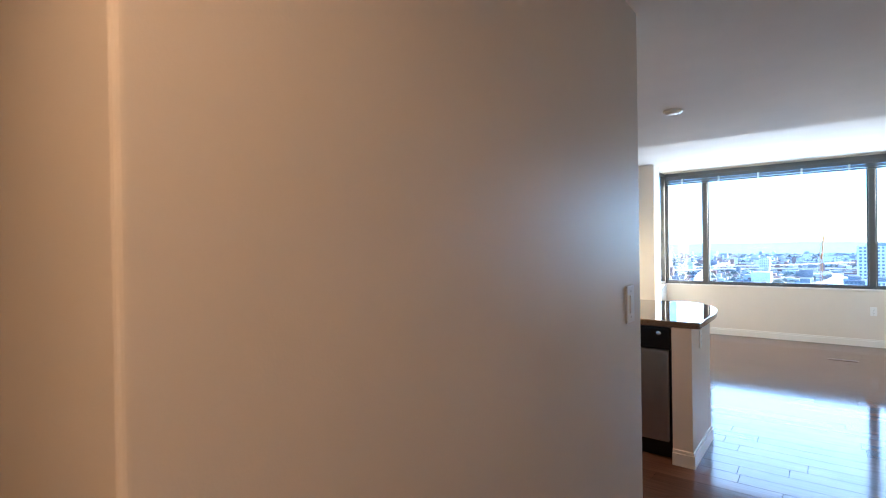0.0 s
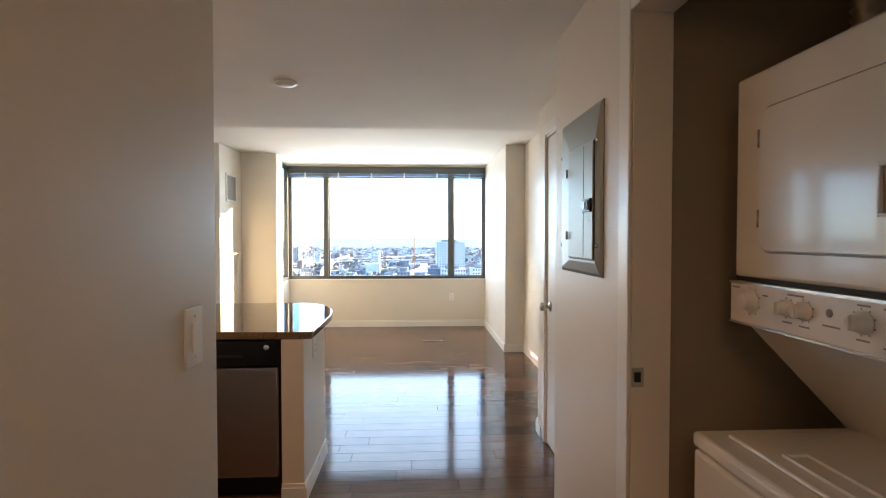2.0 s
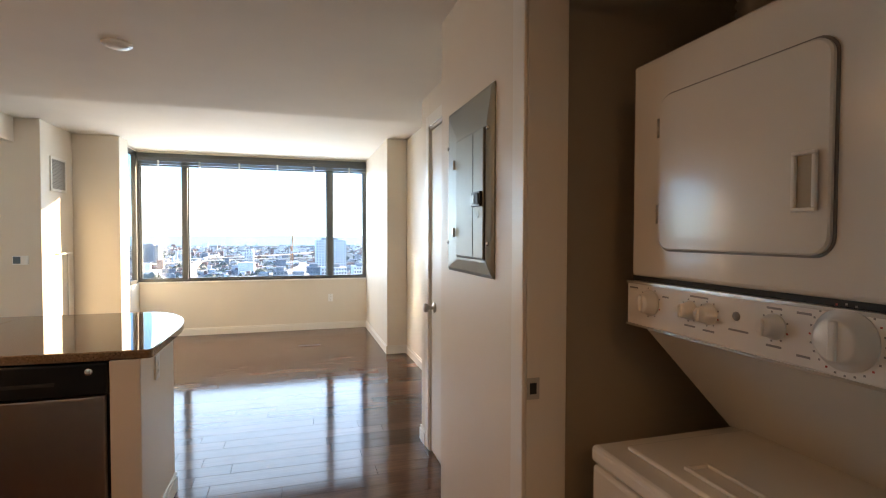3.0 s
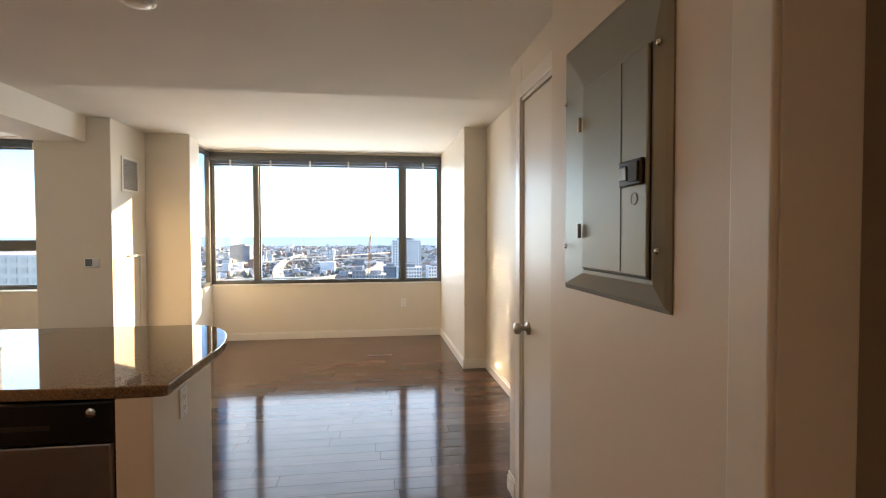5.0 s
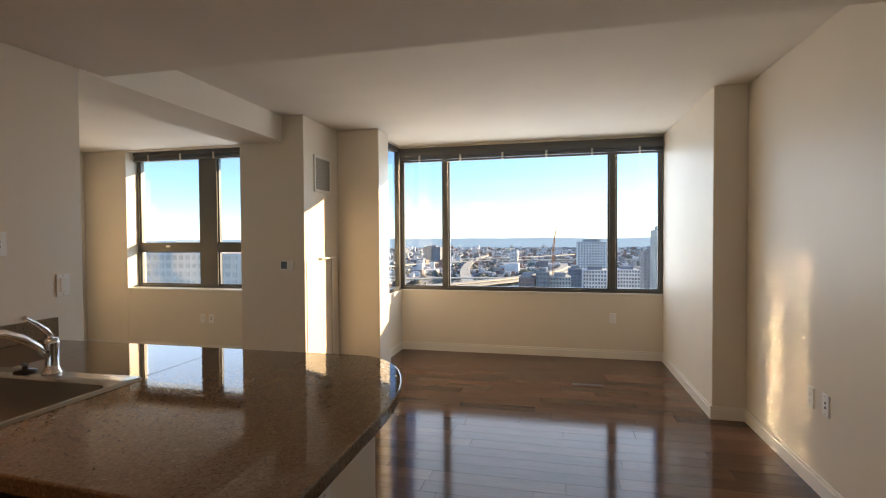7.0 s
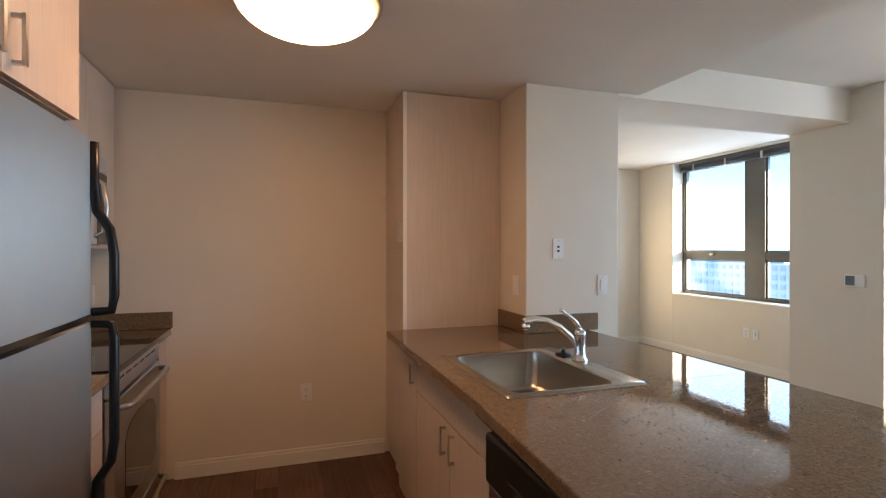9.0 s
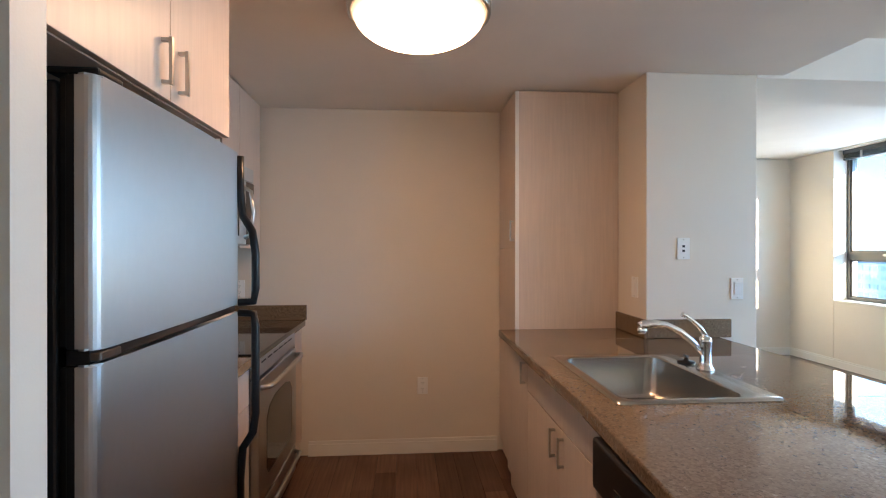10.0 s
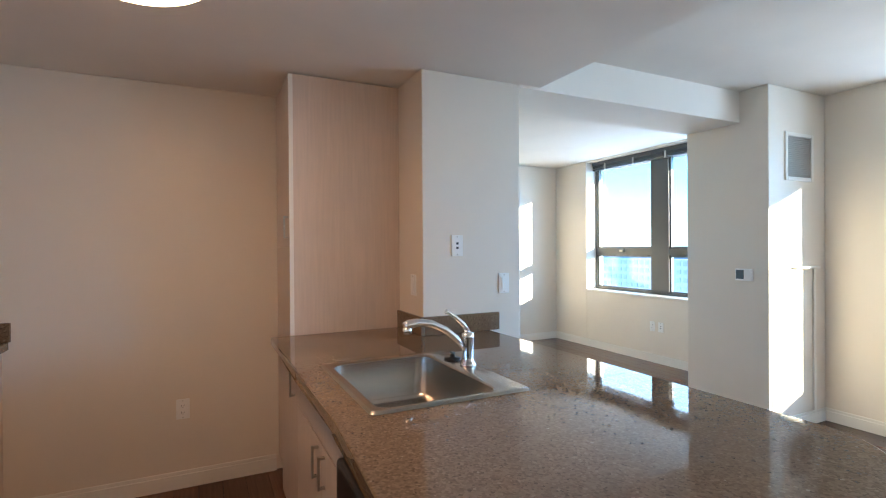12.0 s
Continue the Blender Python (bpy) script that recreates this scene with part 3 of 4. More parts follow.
# ---- electrical panel ----
ep = thing("electrical_panel", (LX, -0.71, 1.275), "grey metal circuit breaker panel, door shut", "electrical panel")
Y0, Y1, Z0, Z1 = -0.958, -0.472, 1.275, 1.905
cover = bmesh.new()
outer = [(LX - 0.004, y, z) for y, z in ((Y0, Z0), (Y1, Z0), (Y1, Z1), (Y0, Z1))]
mid = [(LX - 0.010, y, z) for y, z in ((Y0 + 0.012, Z0 + 0.012), (Y1 - 0.012, Z0 + 0.012), (Y1 - 0.012, Z1 - 0.012), (Y0 + 0.012, Z1 - 0.012))]
inn = [(LX - 0.018, y, z) for y, z in ((Y0 + 0.036, Z0 + 0.05), (Y1 - 0.142, Z0 + 0.05), (Y1 - 0.142, Z1 - 0.122), (Y0 + 0.036, Z1 - 0.122))]
flat = [(LX, y, z) for y, z in ((Y0, Z0), (Y1, Z0), (Y1, Z1), (Y0, Z1))]
rings = [[cover.verts.new(p) for p in ring] for ring in (flat, outer, mid, inn)]
for a, b in zip(rings, rings[1:]):
    for k in range(4):
        cover.faces.new((a[k], a[(k + 1) % 4], b[(k + 1) % 4], b[k]))
cover.faces.new(rings[-1])
part("cover", cover, PANELGREY, ep)
dy0, dy1, dz0, dz1 = -0.912, -0.624, 1.337, 1.770
leaf = part("panel_door", B(LX - 0.025, LX - 0.018, dy0, dy1, dz0, dz1, bevel=0.004), PANELGREY, ep)
part("seam", B(LX - 0.0258, LX - 0.025, dy0 + 0.096, dy0 + 0.099, dz0 + 0.006, dz1 - 0.006), DARK, leaf)
part("edge_gap", box(box(bmesh.new(), LX - 0.0195, LX - 0.0185, dy0 - 0.004, dy0, dz0 - 0.004, dz1), LX - 0.0195, LX - 0.0185, dy0 - 0.004, dy1, dz0 - 0.004, dz0), DARK, ep)
latch = part("latch", B(LX - 0.035, LX - 0.025, dy0 + 0.006, dy0 + 0.088, 1.512, 1.562, bevel=0.003), GASKET, leaf, "black plastic latch")
part("latch_slide", B(LX - 0.039, LX - 0.035, dy0 + 0.012, dy0 + 0.044, 1.518, 1.556, bevel=0.002), DARK, ep)
part("latch_lock", B(LX - 0.038, LX - 0.035, dy0 + 0.054, dy0 + 0.082, 1.523, 1.551, bevel=0.002), STEELDARK, ep)
part("knockout", turned(bmesh.new(), [(0.012, 0), (0.012, 0.0015), (0.010, 0.0015), (0.010, 0.0008)], (LX - 0.025, dy0 + 0.045, 1.487), "-x", 20), PANELGREY, leaf)
for z in (1.41, 1.665):
    part("hinge", B(LX - 0.036, LX - 0.026, dy1 - 0.001, dy1 + 0.006, z, z + 0.035, bevel=0.002), NICKEL, ep)
for y, z in ((Y0 + 0.024, 1.388), (Y0 + 0.024, 1.762), (Y1 - 0.035, 1.388), (Y1 - 0.035, 1.762)):
    part("screw", turned(bmesh.new(), [(0.007, 0), (0.007, 0.003), (0.004, 0.006), (0.001, 0.0065)], (LX - 0.016, y, z), "-x", 14), CHROME, ep)

# ---- laundry ----
washer = thing("washing_machine", (1.70, -1.65, 0), "white enamel top-loading washer under the dryer", "washing machine")
WX0, WX1, WA, WB, WH = 1.335, 2.08, -2.02, -1.325, 0.88
part("cabinet", B(WX0, WX1, WA, WB, 0.02, 0.83, bevel=0.012, seg=3), ENAMEL, washer)
part("top", B(WX0 - 0.004, WX1, WA - 0.003, WB + 0.003, 0.835, WH, bevel=0.014, seg=3), ENAMEL, washer)
lid = part("lid", B(WX0 + 0.06, WX1 - 0.20, WA + 0.06, WB - 0.06, WH + 0.001, WH + 0.013, bevel=0.006, seg=3), ENAMEL, washer)
grip = bmesh.new()
for q in ((1.435, 1.445, -1.79, -1.53), (1.493, 1.503, -1.79, -1.53), (1.445, 1.493, -1.79, -1.78), (1.445, 1.493, -1.54, -1.53)):
    box(grip, *q, WH + 0.013, WH + 0.021, bevel=0.002)
part("lid_grip", grip, ENAMEL, lid)
for y in (WA + 0.05, WB - 0.05):
    for x in (WX0 + 0.06, WX1 - 0.06):
        part("foot", turned(bmesh.new(), [(0.02, 0), (0.02, 0.012), (0.012, 0.02)], (x, y, 0), "z", 12), GASKET, washer)
part("rear_shield", slab(bmesh.new(), [(WX1 - 0.20, WA + 0.02), (WX1 - 0.16, WA + 0.02), (WX1 - 0.16, WB - 0.02), (WX1 - 0.20, WB - 0.02)], WH, WH + 0.02), DARK, washer)

dryer = thing("tumble_dryer", (1.78, -1.64, WH), "white enamel dryer stacked above the washer", "dryer")
DA, DB, DXF = -1.985, -1.325, 1.448
part("cabinet", B(DXF, 2.08, DA, DB, 1.312, 1.85, bevel=0.010, seg=3), ENAMEL, dryer)
sh = bmesh.new()
pts = [(DXF + 0.03, 1.188), (DXF + 0.33, WH), (2.08, WH), (2.08, 1.302), (DXF + 0.03, 1.302)]
lo = [sh.verts.new((x, DA + 0.004, z)) for x, z in pts]
hi = [sh.verts.new((x, DB - 0.004, z)) for x, z in pts]
sh.faces.new(lo)
sh.faces.new(hi[::-1])
for k in range(5):
    sh.faces.new((lo[k], lo[(k + 1) % 5], hi[(k + 1) % 5], hi[k]))
part("sloping_panel", sh, ENAMEL, dryer)
fascia = part("control_panel", B(DXF - 0.012, DXF + 0.05, DA, DB, 1.188, 1.300, bevel=0.006), PLASTIC, dryer)
part("panel_seam", B(DXF + 0.004, DXF + 0.05, DA + 0.002, DB - 0.002, 1.301, 1.313), DARK, dryer)
part("panel_trim", box(box(bmesh.new(), DXF - 0.014, DXF - 0.010, DA, DB, 1.294, 1.301), DXF - 0.014, DXF - 0.010, DA, DB, 1.186, 1.191), NICKEL, dryer)
ddy0, ddy1, ddz0, ddz1 = -1.832, -1.434, 1.383, 1.745
def rounded_plate(y0, y1, z0, z1, r, x0, x1, bevel=0.0):
    """An upright plate with round corners, facing -x."""
    ring = [(cy + r * math.cos(radians(q + 15 * k)), cz + r * math.sin(radians(q + 15 * k))) for cy, cz, q in ((y1 - r, z1 - r, 0), (y0 + r, z1 - r, 90), (y0 + r, z0 + r, 180), (y1 - r, z0 + r, 270)) for k in range(7)]
    bm = bmesh.new()
    back = [bm.verts.new((x1, y, z)) for y, z in ring]
    my, mz = (y0 + y1) / 2, (z0 + z1) / 2
    rows = [back, [bm.verts.new((x0 + bevel, y, z)) for y, z in ring]]
    if bevel:
        fy, fz = 1 - 2 * bevel / (y1 - y0), 1 - 2 * bevel / (z1 - z0)
        rows.append([bm.verts.new((x0, my + (y - my) * fy, mz + (z - mz) * fz)) for y, z in ring])
    for p, q in zip(rows, rows[1:]):
        for k in range(len(ring)):
            j = (k + 1) % len(ring)
            bm.faces.new((p[k], p[j], q[j], q[k]))
    bm.faces.new(back[::-1])
    bm.faces.new(rows[-1])
    bmesh.ops.recalc_face_normals(bm, faces=bm.faces)
    return bm


dd = part("dryer_door", rounded_plate(ddy0, ddy1, ddz0, ddz1, 0.032, DXF - 0.012, DXF - 0.001, 0.003), ENAMEL, dryer)
# Dark plate put behind the door's rim for the shade in its gap
part("door_gap_plate", rounded_plate(ddy0 - 0.0045, ddy1 + 0.0045, ddz0 - 0.0045, ddz1 + 0.0045, 0.036, DXF - 0.003, DXF + 0.003), DOOR_GAP_DARK, dryer)
cup = bmesh.new()
for q in ((-1.815, -1.772, 1.457, 1.464), (-1.815, -1.772, 1.553, 1.560), (-1.815, -1.808, 1.464, 1.553), (-1.779, -1.772, 1.464, 1.553)):
    box(cup, DXF - 0.022, DXF - 0.014, *q, bevel=0.002)
part("door_grip", cup, PLASTIC, dd)
# Flat plate; the shade of the grip's hollow is put into its colour
part("grip_recess_shade", B(DXF - 0.0155, DXF - 0.014, -1.808, -1.779, 1.464, 1.553), mat("grip_shade", (0.42, 0.37, 0.28), 0.5), dd)
for z in (1.445, 1.65):
    part("hinge", tube(bmesh.new(), [(DXF - 0.008, ddy1 + 0.005, z), (DXF - 0.008, ddy1 + 0.005, z + 0.045)], 0.0045, 8), NICKEL, dd)
for y, r in ((-1.412, 0.025), (-1.540, 0.017), (-1.592, 0.018), (-1.740, 0.019), (-1.862, 0.040)):
    k = part("control_knob", turned(bmesh.new(), [(r * 1.25, 0), (r * 1.25, 0.004), (r, 0.006), (r * 0.9, 0.024), (r * 0.75, 0.028), (0.001, 0.028)], (DXF - 0.012, y, 1.252), "-x", 24), PLASTIC, dryer)
    part("knob_ridge", B(DXF - 0.046, DXF - 0.036, y - r * 0.16, y + r * 0.16, 1.252 - r * 0.8, 1.252 + r * 0.8, bevel=0.003), PLASTIC, k)
    n = 24 if r > 0.03 else 9
    for j in range(n):
        a = 2 * math.pi * j / n
        q = r * 1.42
        part("scale_mark", B(DXF - 0.0125, DXF - 0.012, y + q * math.cos(a) - 0.0016, y + q * math.cos(a) + 0.0016, 1.252 + q * math.sin(a) - 0.0016, 1.252 + q * math.sin(a) + 0.0016), RED if j % 5 == 0 else GREY, fascia)
for y, z, w in ((-1.352, 1.284, 0.03), (-1.465, 1.272, 0.02), (-1.565, 1.284, 0.05), (-1.540, 1.218, 0.03), (-1.592, 1.216, 0.03), (-1.665, 1.23, 0.045), (-1.74, 1.285, 0.03), (-1.74, 1.216, 0.03), (-1.795, 1.284, 0.026), (-1.795, 1.210, 0.024), (-1.945, 1.284, 0.03), (-1.945, 1.26, 0.03), (-1.95, 1.225, 0.024)):
    part("print_bar", B(DXF - 0.0125, DXF - 0.012, y - w / 2, y + w / 2, z - 0.002, z + 0.002), GREY, fascia)
part("badge", turned(bmesh.new(), [(0.009, 0), (0.009, 0.001), (0.001, 0.001)], (DXF - 0.012, -1.66, 1.258), "-x", 18), GREY, fascia)
duct = thing("dryer_duct", (1.78, -1.40, 1.85), "ribbed foil exhaust duct above the dryer", "duct")
rib = [(0.050 + (0.010 if k % 2 else 0.0), 0.012 * k) for k in range(41)]
part("hose", turned(bmesh.new(), rib, (1.78, -1.40, 1.85), "z", 22), FOIL, duct)

# ---- kitchen: range side ----
def bar_handle(parent, a, b, out, r=0.005):
    """A square-bent bar pull between two points on a front, standing out along `out`."""
    a, b, out = Vector(a), Vector(b), Vector(out)
    bm = bmesh.new()
    way = (b - a).normalized()
    side = way.cross(out.normalized())
    for p, q, s in ((a, a + out, 0.006), (b, b + out, 0.006), (a + out - way * 0.006, b + out + way * 0.006, 0.006)):
        d = (q - p).normalized()
        u = side
        v = d.cross(u)
        ring = [[bm.verts.new(c + u * i * s + v * j * 0.004) for i, j in ((-1, -1), (1, -1), (1, 1), (-1, 1))] for c in (p, q)]
        for k in range(4):
            bm.faces.new((ring[0][k], ring[0][(k + 1) % 4], ring[1][(k + 1) % 4], ring[1][k]))
        bm.faces.new(ring[0][::-1])
        bm.faces.new(ring[1])
    return part("handle", bm, NICKEL, parent, "brushed metal bar handle")


def cabinet(name, x0, x1, y0, y1, z0, z1, front, doors, label, group):
    """A cabinet unit. front: "+y" or "-y"; doors: list of (x0, x1, z0, z1, handle x or None, handle z0, handle z1)."""
    c = thing(name, ((x0 + x1) / 2, (y0 + y1) / 2, z0), label, "cabinet", group)
    part("body", B(x0, x1, y0, y1, z0, z1), CABINET, c)
    s = 1 if front == "+y" else -1
    yf = y1 if s > 0 else y0
    for a, b, lo, hi, hx, h0, h1 in doors:
        f0, f1 = sorted((yf + s * 0.002, yf + s * 0.020))
        d = part("cabinet_door", B(a + 0.0015, b - 0.0015, f0, f1, lo + 0.0015, hi - 0.0015, bevel=0.0015), CABINET, c)
        if hx is not None:
            bar_handle(d, (hx, yf + s * 0.020, h0), (hx, yf + s * 0.020, h1), (0, s * 0.022, 0))
    return c


FR0, FR1, FRY, FRZ, FRM = -1.13, -0.385, -1.03, 1.70, 1.205
fridge = thing("refrigerator", (-0.69, -1.40, 0), "stainless steel top-freezer refrigerator with black sides", "refrigerator")
part("body", B(FR0 + 0.005, FR1 - 0.002, SY + 0.04, FRY - 0.075, 0.03, FRZ - 0.012, bevel=0.006), GASKET, fridge)
part("kick_grille", B(FR0 + 0.02, FR1 - 0.02, FRY - 0.09, FRY - 0.06, 0.0, 0.09), GASKET, fridge)
for nm, z0, z1 in (("freezer_door", FRM + 0.012, FRZ), ("fridge_door", 0.10, FRM - 0.012)):
    bm = bmesh.new()
    depth, crown, r = 0.062, 0.008, 0.02
    y = FRY - 0.008
    arc = [(r * (1 - math.sin(radians(18 * k))), r * (1 - math.cos(radians(18 * k)))) for k in range(6)]
    out = [(FR0 + dx, y - dy) for dx, dy in ((q[0], q[1]) for q in arc[::-1])]
    out += [(FR0 + r + (FR1 - FR0 - 2 * r) * k / 12, y + crown * (1 - (k / 6 - 1) ** 2)) for k in range(1, 12)]
    out += [(FR1 - dx, y - dy) for dx, dy in ((q[0], q[1]) for q in arc)]
    skin = 0.016
    outline = [(FR0, FRY - 0.008 - r - skin)] + out + [(FR1, FRY - 0.008 - r - skin)]
    slab(bm, outline[::-1], z0, z1, 0.004)
    d = part(nm, bm, STEEL, fridge, "brushed stainless steel door")
    part("door_core", B(FR0 + 0.003, FR1 - 0.003, FRY - depth, FRY - 0.008 - r - skin, z0 + 0.002, z1 - 0.002, bevel=0.003), GASKET, d, "black plastic door side")
    part("door_gasket", B(FR0 + 0.012, FR1 - 0.012, FRY - 0.075, FRY - depth, z0 + 0.006, z1 - 0.006), GASKET, d)
part("door_gap", B(FR0 + 0.004, FR1 - 0.004, FRY - 0.06, FRY - 0.022, FRM - 0.013, FRM + 0.013), GASKET, fridge)
part("hinge_cover", B(FR1 - 0.09, FR1 - 0.01, FRY - 0.10, FRY - 0.01, FRZ + 0.001, FRZ + 0.014, bevel=0.005), GASKET, fridge)
part("middle_hinge", B(FR1 - 0.07, FR1 - 0.005, FRY - 0.03, FRY - 0.004, FRM - 0.007, FRM + 0.009, bevel=0.003), STEELDARK, fridge)
hx = FR0 + 0.014
for nm, pts in (("freezer_handle", [(FRZ - 0.01, 0.004), (FRZ - 0.12, 0.004), (FRZ - 0.20, 0.012), (FRZ - 0.25, 0.042), (FRZ - 0.32, 0.052), (FRM + 0.06, 0.052), (FRM + 0.02, 0.046), (FRM + 0.016, 0.0)]),
                ("fridge_handle", [(FRM - 0.016, 0.0), (FRM - 0.02, 0.046), (FRM - 0.06, 0.052), (FRM - 0.34, 0.052), (FRM - 0.40, 0.044), (FRM - 0.45, 0.012), (FRM - 0.55, 0.004), (FRM - 0.70, 0.004)])):
    bm = bmesh.new()
    tube(bm, [(hx, FRY - 0.006 + d, z) for z, d in pts], 0.013, 8)
    part(nm, bm, GASKET, fridge, "black moulded plastic handle")

cabinet("wall_cabinet", -1.16, NIBX - 0.002, SY, -1.10, 1.755, HZ - 0.004, "+y", [(-0.75, NIBX - 0.002, 1.755, HZ - 0.006, -0.708, 1.79, 1.89), (-1.16, -0.75, 1.755, HZ - 0.006, -0.795, 1.79, 1.89)], "pale maple cabinet over the refrigerator", "wall cabinets")
cabinet("wall_cabinet", -1.64, -1.162, SY, -1.47, 1.42, HZ - 0.004, "+y", [(-1.64, -1.162, 1.42, HZ - 0.006, -1.40, 1.47, 1.58)], "pale maple wall cabinet beside the microwave", "wall cabinets")
cabinet("wall_cabinet", -2.40, -1.642, SY, -1.47, 1.845, HZ - 0.004, "+y", [(-2.02, -1.642, 1.845, HZ - 0.006, -1.98, 1.87, 1.98), (-2.40, -2.02, 1.845, HZ - 0.006, -2.06, 1.87, 1.98)], "pale maple wall cabinet over the microwave", "wall cabinets")
cabinet("wall_cabinet", BX + 0.06, -2.402, SY, -1.47, 1.395, HZ - 0.004, "+y", [(BX + 0.06, -2.402, 1.395, HZ - 0.006, None, 0, 0)], "narrow pale maple wall cabinet by the corner", "wall cabinets")

mw = thing("microwave_oven", (-2.02, -1.55, 1.41), "stainless steel microwave oven hung over the range", "microwave")
part("case", B(-2.398, -1.644, SY, -1.3950, 1.41, 1.84, bevel=0.004), STEELDARK, mw)
part("vent_strip", B(-2.398, -1.644, -1.3950, -1.3700, 1.765, 1.84, bevel=0.004), STEEL, mw)
mdoor = part("oven_door", B(-2.25, -1.644, -1.3950, -1.3650, 1.415, 1.76, bevel=0.005), STEEL, mw)
part("door_window", B(-2.13, -1.72, -1.3645, -1.3635, 1.46, 1.715), BLACKGLASS, mdoor)
part("control_strip", B(-2.398, -2.254, -1.3950, -1.3680, 1.415, 1.76, bevel=0.004), BLACKGLASS, mw)
part("door_handle", tube(bmesh.new(), [(-2.215, -1.3650, 1.72), (-2.215, -1.3300, 1.70), (-2.215, -1.3150, 1.59), (-2.215, -1.3300, 1.47), (-2.215, -1.3650, 1.45)], 0.011, 10), NICKEL, mw, "curved brushed metal handle")

counter_front = -1.17
cabinet("base_cabinet", BX + 0.002, -2.502, SY, -1.215, 0, 0.875, "+y", [(BX + 0.005, -2.502, 0.11, 0.87, -2.54, 0.70, 0.81)], "pale maple base cabinet in the corner", "base cabinets")
cabinet("base_cabinet", -1.738, -1.14, SY, -1.215, 0, 0.875, "+y", [(-1.738, -1.14, 0.11, 0.70, -1.40, 0.55, 0.66), (-1.738, -1.14, 0.70, 0.87, None, 0, 0)], "pale maple base cabinet beside the refrigerator", "base cabinets")
for a, b in ((BX, -2.502), (-1.738, -1.138)):
    built("countertop", B(a + 0.001, b, SY, counter_front, 0.875, 0.915, bevel=0.004), GRANITE, "brown speckled polished granite countertop beside the range", "countertop", "granite countertops")
built("backsplash", B(BX + 0.001, -1.058, SY, SY + 0.02, 0.916, 1.015, bevel=0.003), GRANITE, "brown speckled granite splash behind the range", "backsplash", "granite splashes")
built("backsplash", B(BX + 0.001, BX + 0.021, SY + 0.021, counter_front + 0.01, 0.916, 1.015, bevel=0.003), GRANITE, "brown speckled granite splash on the end wall", "backsplash", "granite splashes")

rng = thing("kitchen_range", (-2.12, -1.5, 0), "stainless steel electric range with black glass top", "range")
R0, R1, RY = -2.498, -1.742, -1.165
part("body", B(R0, R1, SY + 0.03, RY - 0.03, 0.02, 0.895), STEELDARK, rng)
part("cooktop", B(R0, R1, SY + 0.03, RY + 0.01, 0.896, 0.922, bevel=0.006), BLACKGLASS, rng)
fr = part("front_rail", B(R0, R1, RY - 0.03, RY + 0.004, 0.81, 0.893, bevel=0.005), STEEL, rng)
for k in range(6):
    part("vent_slot", B(R0 + 0.09 + k * 0.105, R0 + 0.165 + k * 0.105, RY + 0.0042, RY + 0.0052, 0.868, 0.876), DARK, fr)
od = part("oven_door", B(R0 + 0.004, R1 - 0.004, RY - 0.03, RY + 0.012, 0.235, 0.80, bevel=0.006), STEEL, rng)
wn_out = [(R0 + 0.12 + 0.516 * u, 0.33 + 0.34 * v) for u, v in ((0.06, 0), (0.94, 0), (1, 0.1), (1, 0.78), (0.9, 0.93), (0.7, 1), (0.3, 1), (0.1, 0.93), (0, 0.78), (0, 0.1))]
wb = bmesh.new()
a = [wb.verts.new((x, RY + 0.0125, z)) for x, z in wn_out]
b = [wb.verts.new((x, RY + 0.0145, z)) for x, z in wn_out]
wb.faces.new(b)
for k in range(len(a)):
    wb.faces.new((a[k], a[(k + 1) % len(a)], b[(k + 1) % len(a)], b[k]))
part("oven_window", wb, BLACKGLASS, od)
part("door_handle", tube(bmesh.new(), [(R0 + 0.03, RY + 0.012, 0.765), (R0 + 0.04, RY + 0.05, 0.77), (R0 + 0.10, RY + 0.06, 0.77), (R1 - 0.10, RY + 0.06, 0.77), (R1 - 0.04, RY + 0.05, 0.77), (R1 - 0.03, RY + 0.012, 0.765)], 0.013, 12), NICKEL, od, "brushed metal bar handle")
dw = part("storage_drawer", B(R0 + 0.004, R1 - 0.004, RY - 0.03, RY + 0.010, 0.075, 0.225, bevel=0.006), STEEL, rng)
part("drawer_handle", tube(bmesh.new(), [(R0 + 0.03, RY + 0.01, 0.195), (R0 + 0.05, RY + 0.045, 0.197), (R1 - 0.05, RY + 0.045, 0.197), (R1 - 0.03, RY + 0.01, 0.195)], 0.011, 12), NICKEL, dw)
part("kick_plate", B(R0 + 0.01, R1 - 0.01, RY - 0.10, RY - 0.06, 0.0, 0.07), GASKET, rng)

# ---- kitchen: sink side ----
TX = -2.372
tall = thing("tall_cabinet", (-2.62, 0.46, 0), "tall pale maple pantry cabinet beside the counter", "cabinet", "tall cabinets")
part("body", B(BX + 0.002, TX, 0.168, KY - 0.002, 0, 2.327), CABINET, tall)
for lo, hi in ((0.10, 1.391), (1.395, 2.325)):
    d = part("cabinet_door", B(BX + 0.004, TX - 0.004, 0.146, 0.166, lo, hi, bevel=0.0015), CABINET, tall)
    h = 0.71 if lo < 1 else 1.445
    bar_handle(d, (TX - 0.04, 0.146, h), (TX - 0.04, 0.146, h + 0.11), (0, -0.022, 0))
part("edge_band", B(TX - 0.004, TX + 0.002, 0.146, 0.168, 0.916, 2.325), TRIM, tall)
cabinet("base_cabinet", TX + 0.004, -1.902, 0.12, 0.598, 0, 0.875, "-y", [(TX + 0.004, -1.902, 0.10, 0.87, -1.95, 0.715, 0.815)], "pale maple base cabinet beside the sink", "base cabinets")
